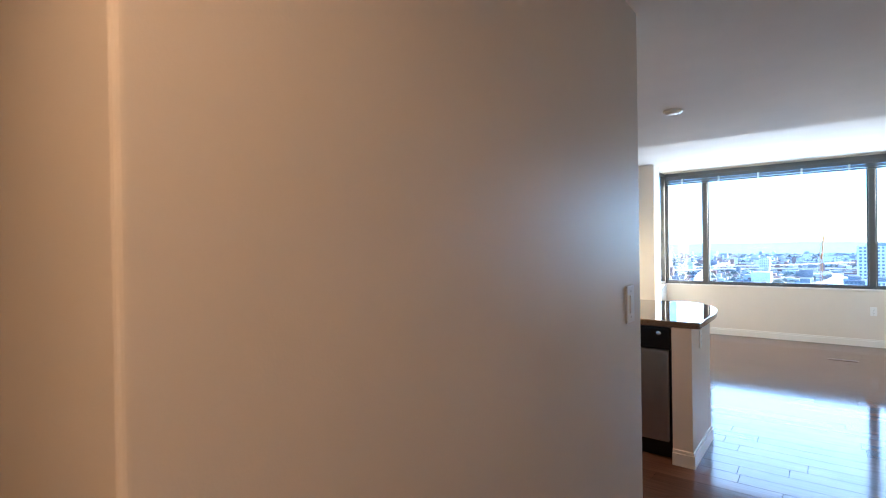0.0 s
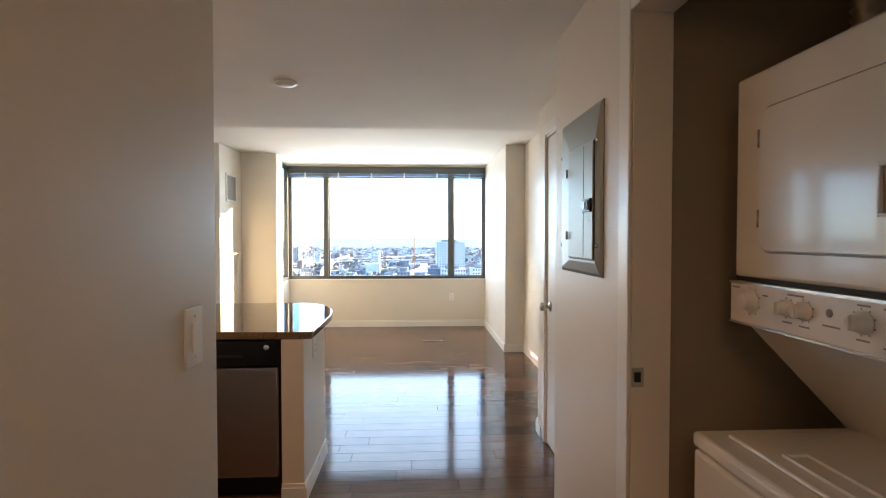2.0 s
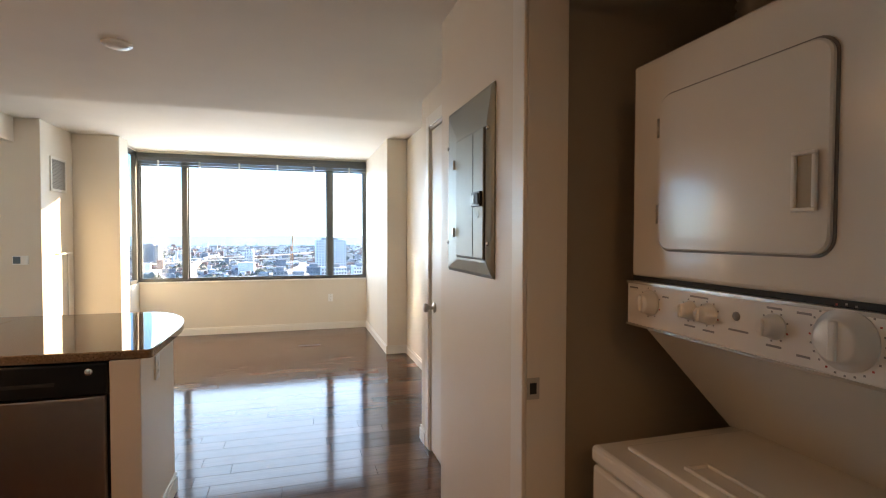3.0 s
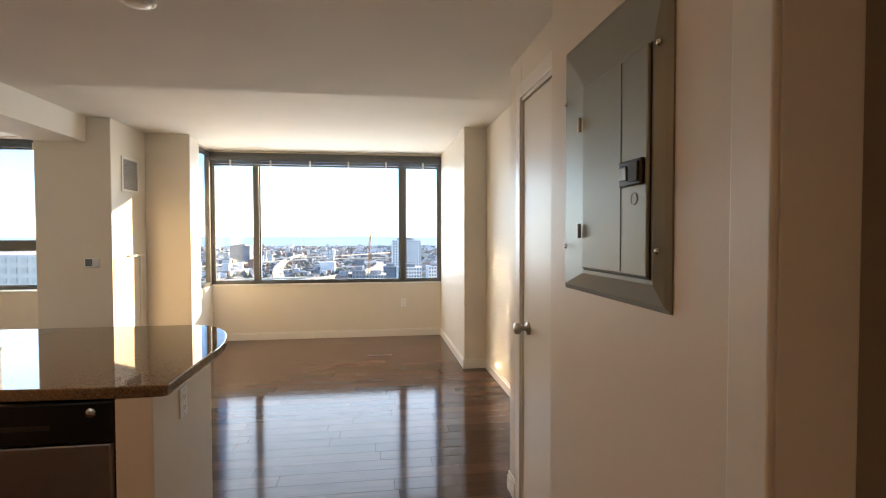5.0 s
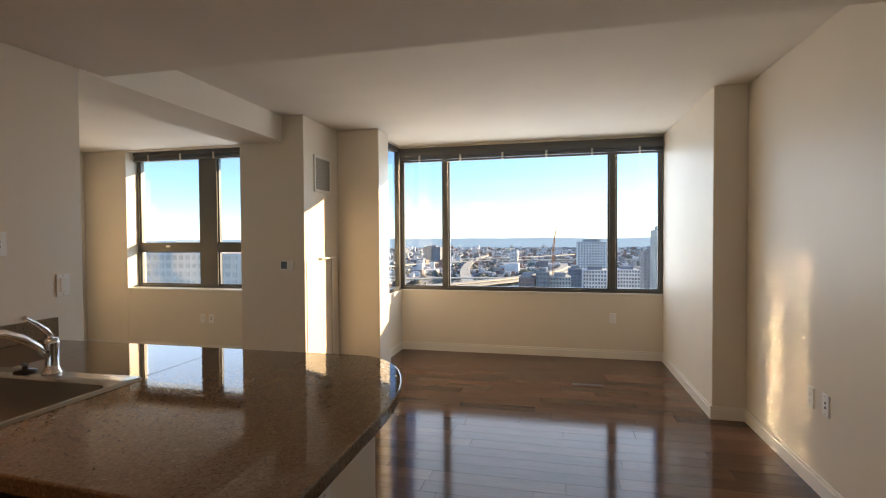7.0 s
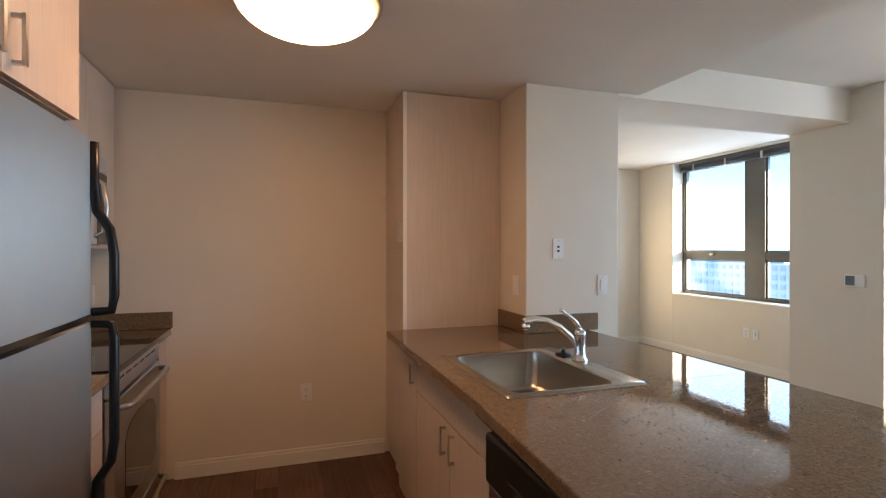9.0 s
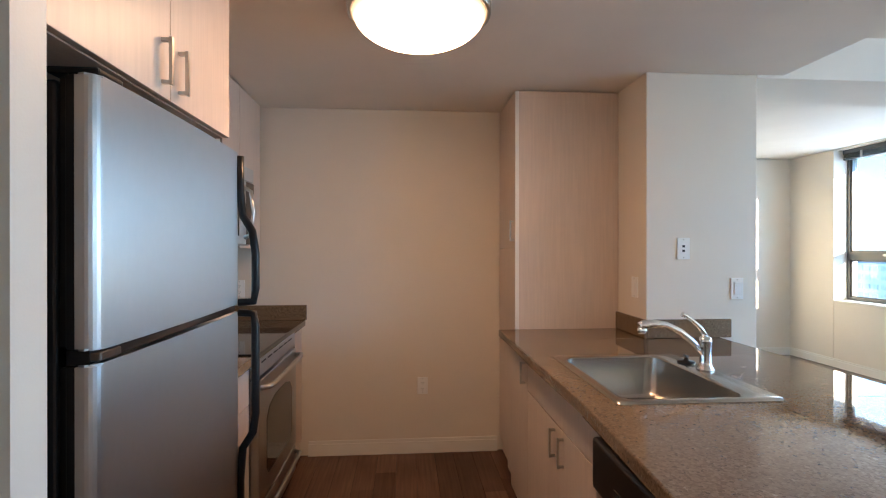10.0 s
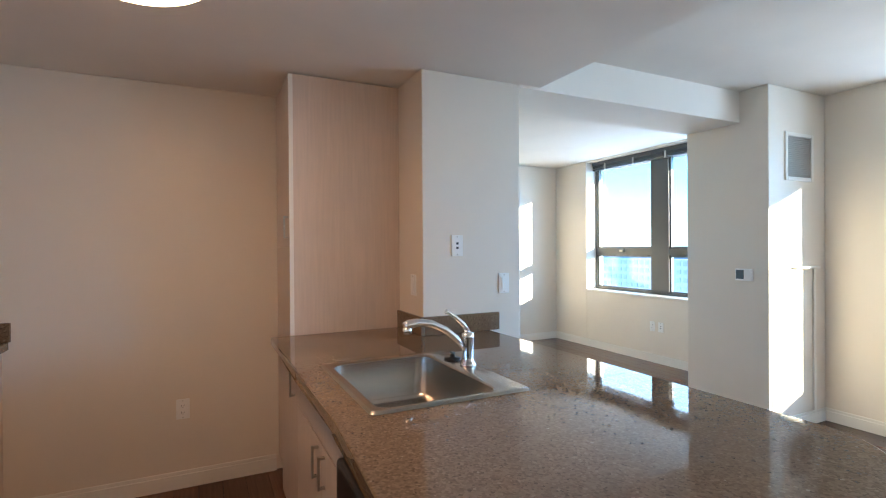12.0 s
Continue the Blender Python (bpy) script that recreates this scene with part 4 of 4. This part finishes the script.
sinkbase = cabinet("sink_cabinet", -1.90, -0.848, 0.12, 0.598, 0, 0.66, "-y", [(-1.90, -1.395, 0.10, 0.69, -1.447, 0.556, 0.66), (-1.395, -0.848, 0.10, 0.69, -1.342, 0.556, 0.66), (-1.90, -0.848, 0.692, 0.872, None, 0, 0)], "pale maple sink cabinet with two doors", "base cabinets")

dish = thing("dishwasher", (-0.47, 0.3, 0), "black and stainless dishwasher under the counter", "dishwasher")
D0, D1 = -0.845, -0.172
part("body", B(D0, D1, 0.07, 0.59, 0.02, 0.872), GASKET, dish)
part("door", B(D0 + 0.004, D1 - 0.022, 0.03, 0.068, 0.12, 0.715, bevel=0.005), STEEL, dish)
cp = part("control_panel", B(D0 + 0.002, D1 - 0.002, 0.018, 0.068, 0.722, 0.868, bevel=0.012, seg=3), GASKET, dish)
part("panel_grip", B(D0 + 0.16, D1 - 0.20, 0.0155, 0.018, 0.775, 0.79), DARK, cp)
part("badge", turned(bmesh.new(), [(0.016, 0), (0.016, 0.003), (0.012, 0.005), (0.001, 0.005)], (D1 - 0.075, 0.018, 0.828), "-y", 20), CHROME, cp)
part("side_gasket", B(D1 - 0.020, D1, 0.05, 0.069, 0.10, 0.72), GASKET, dish)
part("kick_plate", B(D0 + 0.01, D1 - 0.01, 0.09, 0.10, 0.0, 0.11), GASKET, dish)

pony = structure("wall_peninsula_end", B(-0.165, -0.046, 0.0, 0.60, 0, 0.874, bevel=0.004), PAINT, "cream painted end wall of the kitchen peninsula", "wall")
structure("wall_peninsula_back", B(KX, -0.166, 0.602, 0.68, 0, 0.874), PAINT, "cream painted back of the kitchen peninsula", "wall")
baseboard("baseboard", -0.046, -0.014, -0.046, 0.60, 1)
baseboard("baseboard", -0.165, 0.0, -0.046, 0.0, -1)
wall_plate("power_outlet", (-0.046, 0.255, 0.775), "+x", "white power outlet on the peninsula end", "power outlets")

SX0, SX1, SYA, SYB = -1.625, -0.953, 0.145, 0.695
BXA, BXB, BYA, BYB = -1.58, -0.99, 0.183, 0.59


def worktop():
    """Granite slab with a round bar corner and a cut-out for the sink."""
    rx, ry, FYK = 0.34, 0.66, 0.045
    arc = [(-rx + rx * math.cos(a), 1.185 - ry + ry * math.sin(a)) for a in (math.pi / 2 * k / 12 for k in range(13))]
    small = [(-0.02 + 0.02 * math.cos(a), 0.02 + 0.02 * math.sin(a)) for a in (-math.pi / 2 + math.pi / 2 * k / 4 for k in range(5))]
    bm = bmesh.new()
    east = [(SX1 - 0.02, FYK), (-0.25, 0.0)] + small + arc + [(SX1 - 0.02, 1.185)]
    slab(bm, east, 0.875, 0.915)
    box(bm, SX0 + 0.02, SX1 - 0.02, FYK, SYA + 0.02, 0.875, 0.915)
    box(bm, SX0 + 0.02, SX1 - 0.02, SYB - 0.09, 1.185, 0.875, 0.915)
    slab(bm, [(KX + 0.001, FYK), (SX0 + 0.02, FYK), (SX0 + 0.02, 1.185), (KX + 0.001, 1.185)], 0.875, 0.915)
    slab(bm, [(TX + 0.003, FYK), (KX + 0.001, FYK), (KX + 0.001, KY - 0.001), (TX + 0.003, KY - 0.001)], 0.875, 0.915)
    bmesh.ops.remove_doubles(bm, verts=bm.verts, dist=0.0005)
    # drop the walls left between touching slabs
    seen = {}
    for f in bm.faces:
        key = tuple(sorted((round(v.co.x, 4), round(v.co.y, 4), round(v.co.z, 4)) for v in f.verts))
        seen.setdefault(key, []).append(f)
    twice = [f for fs in seen.values() if len(fs) > 1 for f in fs]
    bmesh.ops.delete(bm, geom=twice, context="FACES")
    return bm


top = built("worktop", worktop(), GRANITE, "brown speckled polished granite peninsula worktop with rounded corner", "countertop", "granite countertops")
bv = top.modifiers.new("edge", "BEVEL")
bv.width, bv.segments, bv.limit_method, bv.angle_limit = 0.005, 2, "ANGLE", radians(50)
built("backsplash", B(TX + 0.003, KX + 0.02, KY - 0.021, KY - 0.001, 0.916, 1.015, bevel=0.003), GRANITE, "brown speckled granite splash beside the tall cabinet", "backsplash", "granite splashes")
built("backsplash", B(KX + 0.001, KX + 0.021, KY, 1.243, 0.916, 1.015, bevel=0.003), GRANITE, "brown speckled granite splash below the switches", "backsplash", "granite splashes")

sink = thing("kitchen_sink", (-1.31, 0.39, 0.916), "single bowl stainless steel drop-in sink", "sink")
rim, bowl = bmesh.new(), bmesh.new()


def loop(bm, x0, x1, y0, y1, z, r, n=5):
    out = []
    for cx, cy, a0 in ((x1 - r, y1 - r, 0), (x0 + r, y1 - r, 90), (x0 + r, y0 + r, 180), (x1 - r, y0 + r, 270)):
        for k in range(n + 1):
            a = radians(a0 + 90 * k / n)
            out.append(bm.verts.new((cx + r * math.cos(a), cy + r * math.sin(a), z)))
    return out


def bridge(bm, loops, close=False):
    for a, b in zip(loops, loops[1:]):
        for k in range(len(a)):
            f = bm.faces.new((a[k], a[(k + 1) % len(a)], b[(k + 1) % len(a)], b[k]))
            f.smooth = True
    if close:
        bm.faces.new(loops[-1])


bridge(rim, [loop(rim, SX0, SX1, SYA, SYB, 0.9155, 0.02), loop(rim, SX0 + 0.004, SX1 - 0.004, SYA + 0.004, SYB - 0.004, 0.922, 0.02), loop(rim, BXA - 0.008, BXB + 0.008, BYA - 0.008, BYB + 0.008, 0.922, 0.05), loop(rim, BXA, BXB, BYA, BYB, 0.917, 0.05)])
part("rim", rim, SINKSTEEL, sink)
bridge(bowl, [loop(bowl, BXA, BXB, BYA, BYB, 0.917, 0.05), loop(bowl, BXA + 0.008, BXB - 0.008, BYA + 0.008, BYB - 0.008, 0.77, 0.055), loop(bowl, BXA + 0.03, BXB - 0.03, BYA + 0.03, BYB - 0.03, 0.745, 0.06), loop(bowl, -1.325, -1.245, 0.34, 0.42, 0.738, 0.035)], True)
part("bowl", bowl, SINKSTEEL, sink)
part("drain", turned(bmesh.new(), [(0.042, 0), (0.042, 0.004), (0.03, 0.004), (0.02, 0.001), (0.001, 0.001)], (-1.285, 0.38, 0.739), "z", 24), CHROME, sink)

fau = thing("kitchen_faucet", (-1.325, 0.66, 0.922), "chrome single-lever kitchen faucet with long spout", "faucet")
FX, FY = -1.325, 0.66
part("base", turned(bmesh.new(), [(0.032, 0), (0.032, 0.006), (0.024, 0.016), (0.022, 0.03), (0.022, 0.105), (0.024, 0.11), (0.022, 0.125), (0.012, 0.132), (0.001, 0.133)], (FX, FY, 0.922), "z", 24), CHROME, fau)
part("spout", tube(bmesh.new(), [(FX, FY - 0.01, 0.985), (FX, FY - 0.05, 1.03), (FX, FY - 0.10, 1.07), (FX, FY - 0.16, 1.098), (FX, FY - 0.215, 1.105), (FX, FY - 0.25, 1.10), (FX, FY - 0.265, 1.092)], [0.013, 0.013, 0.013, 0.014, 0.016, 0.019, 0.018], 14), CHROME, fau)
part("spray_head", turned(bmesh.new(), [(0.016, 0), (0.018, 0.012), (0.014, 0.024), (0.001, 0.024)], (FX, FY - 0.255, 1.09), "-z", 16), CHROME, fau)
part("lever", tube(bmesh.new(), [(FX, FY, 1.05), (FX, FY - 0.02, 1.085), (FX, FY - 0.055, 1.115), (FX, FY - 0.085, 1.135), (FX, FY - 0.095, 1.14)], [0.012, 0.010, 0.008, 0.008, 0.010], 12), CHROME, fau)
cap = thing("sink_stopper", (-1.44, 0.65, 0.922), "black rubber sink stopper beside the faucet", "stopper")
part("disc", turned(bmesh.new(), [(0.034, 0), (0.036, 0.004), (0.033, 0.009), (0.01, 0.011), (0.009, 0.022), (0.001, 0.024)], (-1.44, 0.65, 0.922), "z", 20), GASKET, cap)
part("tag", B(-1.455, -1.43, 0.645, 0.657, 0.946, 0.956, bevel=0.002), SCREEN, cap)

# ---- the city below the windows ----
GZ = -78.0
# Ground, facade and tree colours are lightened, with distance haze put into them
CITY = mat("city_ground", (0.36, 0.35, 0.34), 0.9, vary=0.5, scale=0.02)
ROOFS = [mat("roof_light", (0.62, 0.62, 0.62), 0.9, vary=0.2, scale=0.05), mat("facade_brick", (0.32, 0.20, 0.17), 0.9, vary=0.2, scale=0.05), mat("facade_dark", (0.26, 0.27, 0.29), 0.6, vary=0.3, scale=0.05), mat("facade_tan", (0.55, 0.52, 0.47), 0.9, vary=0.2, scale=0.05), mat("facade_pale", (0.78, 0.78, 0.78), 0.8, vary=0.15, scale=0.05)]
TOWN = mat("far_woods", (0.15, 0.16, 0.13), 1.0, vary=0.6, scale=0.01)
# The hills glow blue: haze is put into their colour and emission
HILL = mat("hill_glow_haze", (0.10, 0.15, 0.20), 1.0, vary=0.1, scale=0.002)
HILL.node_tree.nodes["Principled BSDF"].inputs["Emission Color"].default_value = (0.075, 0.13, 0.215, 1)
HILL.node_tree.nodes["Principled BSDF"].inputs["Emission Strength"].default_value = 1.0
ROADM = mat("highway_concrete", (0.68, 0.61, 0.50), 0.9, vary=0.15, scale=0.05)
structure("ground", slab(bmesh.new(), [(-4500, 60), (4500, 60), (4500, 4700), (-4500, 4700)], GZ - 2, GZ), CITY, "grey city ground far below", "ground")
rr = random.Random(7)
for m in range(5):
    bm = bmesh.new()
    for k in range(1500):
        a = radians(-62 + 96 * rr.random())
        near = 1000 if -18 < math.degrees(a) < 1 else 480
        d = near + (3700 - near) * rr.random() ** 0.9
        x, y = d * math.sin(a), d * math.cos(a)
        size = 0.4 + 1.3 * rr.random() ** 3
        w, l = size * (8 + 14 * rr.random()), size * (9 + 20 * rr.random())
        h = (4 + 6 * rr.random()) if rr.random() < 0.94 else 12 + 16 * rr.random()
        box(bm, x - l / 2, x + l / 2, y - w / 2, y + w / 2, GZ, GZ + h)
    tagged(new("city_blocks", mesh_of("city_blocks", bm, ROOFS[m])), "low city blocks far below the windows", "buildings", "", "stuff")
bm = bmesh.new()
for k in range(4200):
    d = 420 + 3300 * rr.random()
    a = radians(-62 + 96 * rr.random())
    x, y, s = d * math.sin(a), d * math.cos(a), 4 + 9 * rr.random()
    c = [bm.verts.new((x + s * (rr.random() + 0.5) * i, y + s * (rr.random() + 0.5) * j, GZ + rr.random())) for i, j in ((-1, -1), (1, -1), (1, 1), (-1, 1))]
    t = bm.verts.new((x, y, GZ + 5 + 7 * rr.random()))
    for q in range(4):
        bm.faces.new((c[q], c[(q + 1) % 4], t))
tagged(new("far_trees", mesh_of("far_trees", bm, TOWN)), "dark far trees between the city blocks", "trees", "", "stuff")
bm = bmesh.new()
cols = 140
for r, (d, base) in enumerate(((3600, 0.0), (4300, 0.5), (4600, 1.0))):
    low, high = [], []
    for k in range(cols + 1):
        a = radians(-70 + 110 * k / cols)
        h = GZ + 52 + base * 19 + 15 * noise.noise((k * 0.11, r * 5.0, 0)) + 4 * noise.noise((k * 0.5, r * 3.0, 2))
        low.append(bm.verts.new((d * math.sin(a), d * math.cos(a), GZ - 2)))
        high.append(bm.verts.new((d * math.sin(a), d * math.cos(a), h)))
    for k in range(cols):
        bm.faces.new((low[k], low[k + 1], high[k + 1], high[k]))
structure("backdrop", bm, HILL, "hills on the horizon, blue haze put into their glow", "hills")
bm = bmesh.new()
def ramp_way(pts, z0, z1, half):
    prev, n = None, len(pts) - 1
    for k in range(n):
        (x, y), (x2, y2) = pts[k], pts[k + 1]
        nx, ny = -(y2 - y), x2 - x
        ln, z = math.hypot(nx, ny), z0 + (z1 - z0) * k / n
        row = [bm.verts.new((x + nx / ln * s * half, y + ny / ln * s * half, q)) for s, q in ((-1, z), (1, z), (1, z - 2), (-1, z - 2))]
        if prev:
            for q in range(4):
                bm.faces.new((prev[q], prev[(q + 1) % 4], row[(q + 1) % 4], row[q]))
        prev = row


for x0, y0, x1, y1, bend, half, lift in ((-190, 640, 30, 1200, -60, 9, 0), (-215, 640, 10, 1260, -80, 8, 3), (-150, 600, 60, 1120, -45, 8, -2), (-420, 1000, 120, 1500, 160, 10, 2),
                                         (-300, 1500, 60, 1900, -40, 12, 4), (-120, 700, -260, 1900, 40, 10, 0), (-300, 760, -60, 820, 40, 8, 0)):
    ln = math.hypot(x1 - x0, y1 - y0)
    ux, uy = (x1 - x0) / ln, (y1 - y0) / ln
    ramp_way([(x0 + (x1 - x0) * k / 30 - uy * bend * 4 * k / 30 * (1 - k / 30), y0 + (y1 - y0) * k / 30 + ux * bend * 4 * k / 30 * (1 - k / 30)) for k in range(31)], GZ + 9 + lift, GZ + 12 + lift, half)
structure("highway", bm, ROADM, "pale elevated highway ramps curving through the city", "road")


# Glass of far windows, with the haze of distance put into its tone
FARGLASS = mat("hazed_window_glass", (0.13, 0.15, 0.18), 0.4, vary=0.3, scale=0.1)


def tower(x, y, w, l, h, wall, cols, rows, label, glass=None):
    """A building far off, with its windows as panes set proud of the wall."""
    t = thing("office_building", (x, y, GZ), label, "building", "towers seen from the window")
    part("wall", B(x - w / 2, x + w / 2, y - l / 2, y + l / 2, GZ, GZ + h), wall, t)
    part("roof", B(x - w * 0.3, x + w * 0.25, y - l * 0.3, y + l * 0.3, GZ + h, GZ + h + 3.5), ROOFS[2], t)
    bm = bmesh.new()
    cw, ch = w / cols, h / rows
    for i in range(cols):
        for j in range(rows):
            box(bm, x - w / 2 + cw * (i + 0.22), x - w / 2 + cw * (i + 0.78), y - l / 2 - 0.4, y - l / 2, GZ + ch * (j + 0.25), GZ + ch * (j + 0.8))
    part("windows", bm, glass or FARGLASS, t)
    return t


tower(51, 780, 44, 40, 72, ROOFS[4], 11, 18, "white gridded office tower beside the crane")
tower(40, 560, 27, 30, 44, ROOFS[4], 9, 11, "pale office block with rows of windows")
tower(80, 620, 25, 36, 41, ROOFS[4], 8, 10, "pale long office block with rows of windows")
tower(20, 590, 16, 30, 43, ROOFS[2], 5, 11, "dark glass block before the pale tower")
tower(-29, 500, 15, 34, 40, ROOFS[1], 5, 9, "red brick block below the crane")
tower(-14, 506, 13, 30, 45, ROOFS[2], 4, 11, "dark stepped block under construction")
tower(3, 512, 20, 30, 40, ROOFS[3], 7, 10, "tan block under construction below the crane")
tower(-384, 1518, 55, 40, 50, ROOFS[2], 9, 18, "dark slab block beyond the highway")
tower(-358, 1285, 34, 30, 20, ROOFS[1], 8, 5, "red brick block beyond the highway")
tower(90, 470, 14, 26, 85, ROOFS[3], 5, 26, "tall grey apartment tower near the column")
tower(-127, 1500, 22, 26, 38, ROOFS[4], 5, 9, "white apartment block far across the city")
tower(120, 700, 20, 30, 60, ROOFS[2], 6, 14, "dark block behind the pale offices")
# Added to fill the alcove's lower panes; their glare is put into its colours
tower(-155, 172, 125, 30, 74, mat("facade_rose_glare", (0.80, 0.70, 0.66), 0.8, vary=0.08, scale=0.05), 44, 24, "broad rose block, paled for the glare in the alcove's lower panes",
      mat("glare_window_glass", (0.66, 0.58, 0.54), 0.9, vary=0.15, scale=0.1))
tower(-330, 260, 90, 40, 34, ROOFS[1], 16, 7, "red brick block below the alcove window")
tower(-250, 300, 40, 40, 26, ROOFS[4], 9, 6, "pale block below the alcove window")
crane = thing("tower_crane", (-5, 640, GZ), "orange tower crane over the building site", "crane")
CRANE = mat("crane_paint", (0.62, 0.24, 0.06), 0.5)
cm = bmesh.new()
for i, j in ((-1, -1), (1, -1), (1, 1), (-1, 1)):
    tube(cm, [(-5 + i, 640 + j, GZ), (-5 + i, 640 + j, GZ + 66)], 0.4, 4)
for k in range(22):
    s = 1 if k % 2 else -1
    tube(cm, [(-5 - s, 639, GZ + 3 * k), (-5 + s, 639, GZ + 3 * k + 3)], 0.2, 4)
part("mast", cm, CRANE, crane)
jm = bmesh.new()
tube(jm, [(-5, 640, GZ + 60), (-2, 625, GZ + 88)], 0.6, 5)
tube(jm, [(-6.5, 640, GZ + 66), (-2, 625, GZ + 88)], 0.35, 4)
part("jib", jm, CRANE, crane)

# ---- floor planks ----
PW, GAP = 0.127, 0.0009
pr = random.Random(3)
lengths = [0.62, 0.78, 0.93, 1.07, 1.22, 1.38]
plank_mesh = {}
for l in lengths:
    plank_mesh[l] = mesh_of("plank", B(0, l - GAP, 0, PW - GAP, -0.012, 0.0, bevel=0.0007, seg=1), PLANK)
rest, count = [], 0


def plank_run(y):
    """Where a row of planks begins and ends between the walls."""
    x0 = FARX if y > BLKY - 0.1 else BX if y > SY - 0.01 else -0.1 if y > -3.07 else -1.35
    x1 = RX if y > 0.79 else DX + 0.11 if y > -0.34 else LX + 0.11 if y > -1.13 else 2.17 if y > -2.13 else LX + 0.11
    return x0, x1


y = -4.75
while y < WY - 0.01:
    x_start, x_end = plank_run(y)
    x = x_start - pr.random() * 0.6
    while x < x_end - 0.02:
        l = pr.choice(lengths)
        if x < x_start or x + l > x_end or y < 0.9 or x < -1.9 or count >= 300:
            lo = max(x, x_start)
            rest.append((lo, y, min(x + l, x_end) - lo))
        else:
            ob = new("plank", plank_mesh[l])
            ob.location = (x, y, 0)
            ob.parent = floor
            count += 1
        x += l
    y += PW
verts, faces = [], []
for x, y, l in rest:
    b = len(verts)
    e = 0.0012
    x1, y1 = x + l - GAP, y + PW - GAP
    verts += [(x, y, -0.012), (x1, y, -0.012), (x1, y1, -0.012), (x, y1, -0.012), (x + e, y + e, 0), (x1 - e, y + e, 0), (x1 - e, y1 - e, 0), (x + e, y1 - e, 0)]
    verts += [(x, y, -e), (x1, y, -e), (x1, y1, -e), (x, y1, -e)]
    faces += [(b + 4, b + 5, b + 6, b + 7)]
    for k in range(4):
        j = (k + 1) % 4
        faces += [(b + k, b + j, b + 8 + j, b + 8 + k), (b + 8 + k, b + 8 + j, b + 4 + j, b + 4 + k)]
me = bpy.data.meshes.new("planks")
me.from_pydata(verts, [], faces)


def island_planks():
    m = PLANK.copy()
    n, l = m.node_tree.nodes, m.node_tree.links
    for node in list(n):
        if node.bl_idname == "ShaderNodeObjectInfo":
            geo = n.new("ShaderNodeNewGeometry")
            target = node.outputs["Random"].links[0].to_socket
            l.new(geo.outputs["Random Per Island"], target)
    return m


me.materials.append(island_planks())
ob = new("planks", me)
ob.parent = floor
tagged(ob, "dark reddish-brown floor planks", "", "", "stuff")
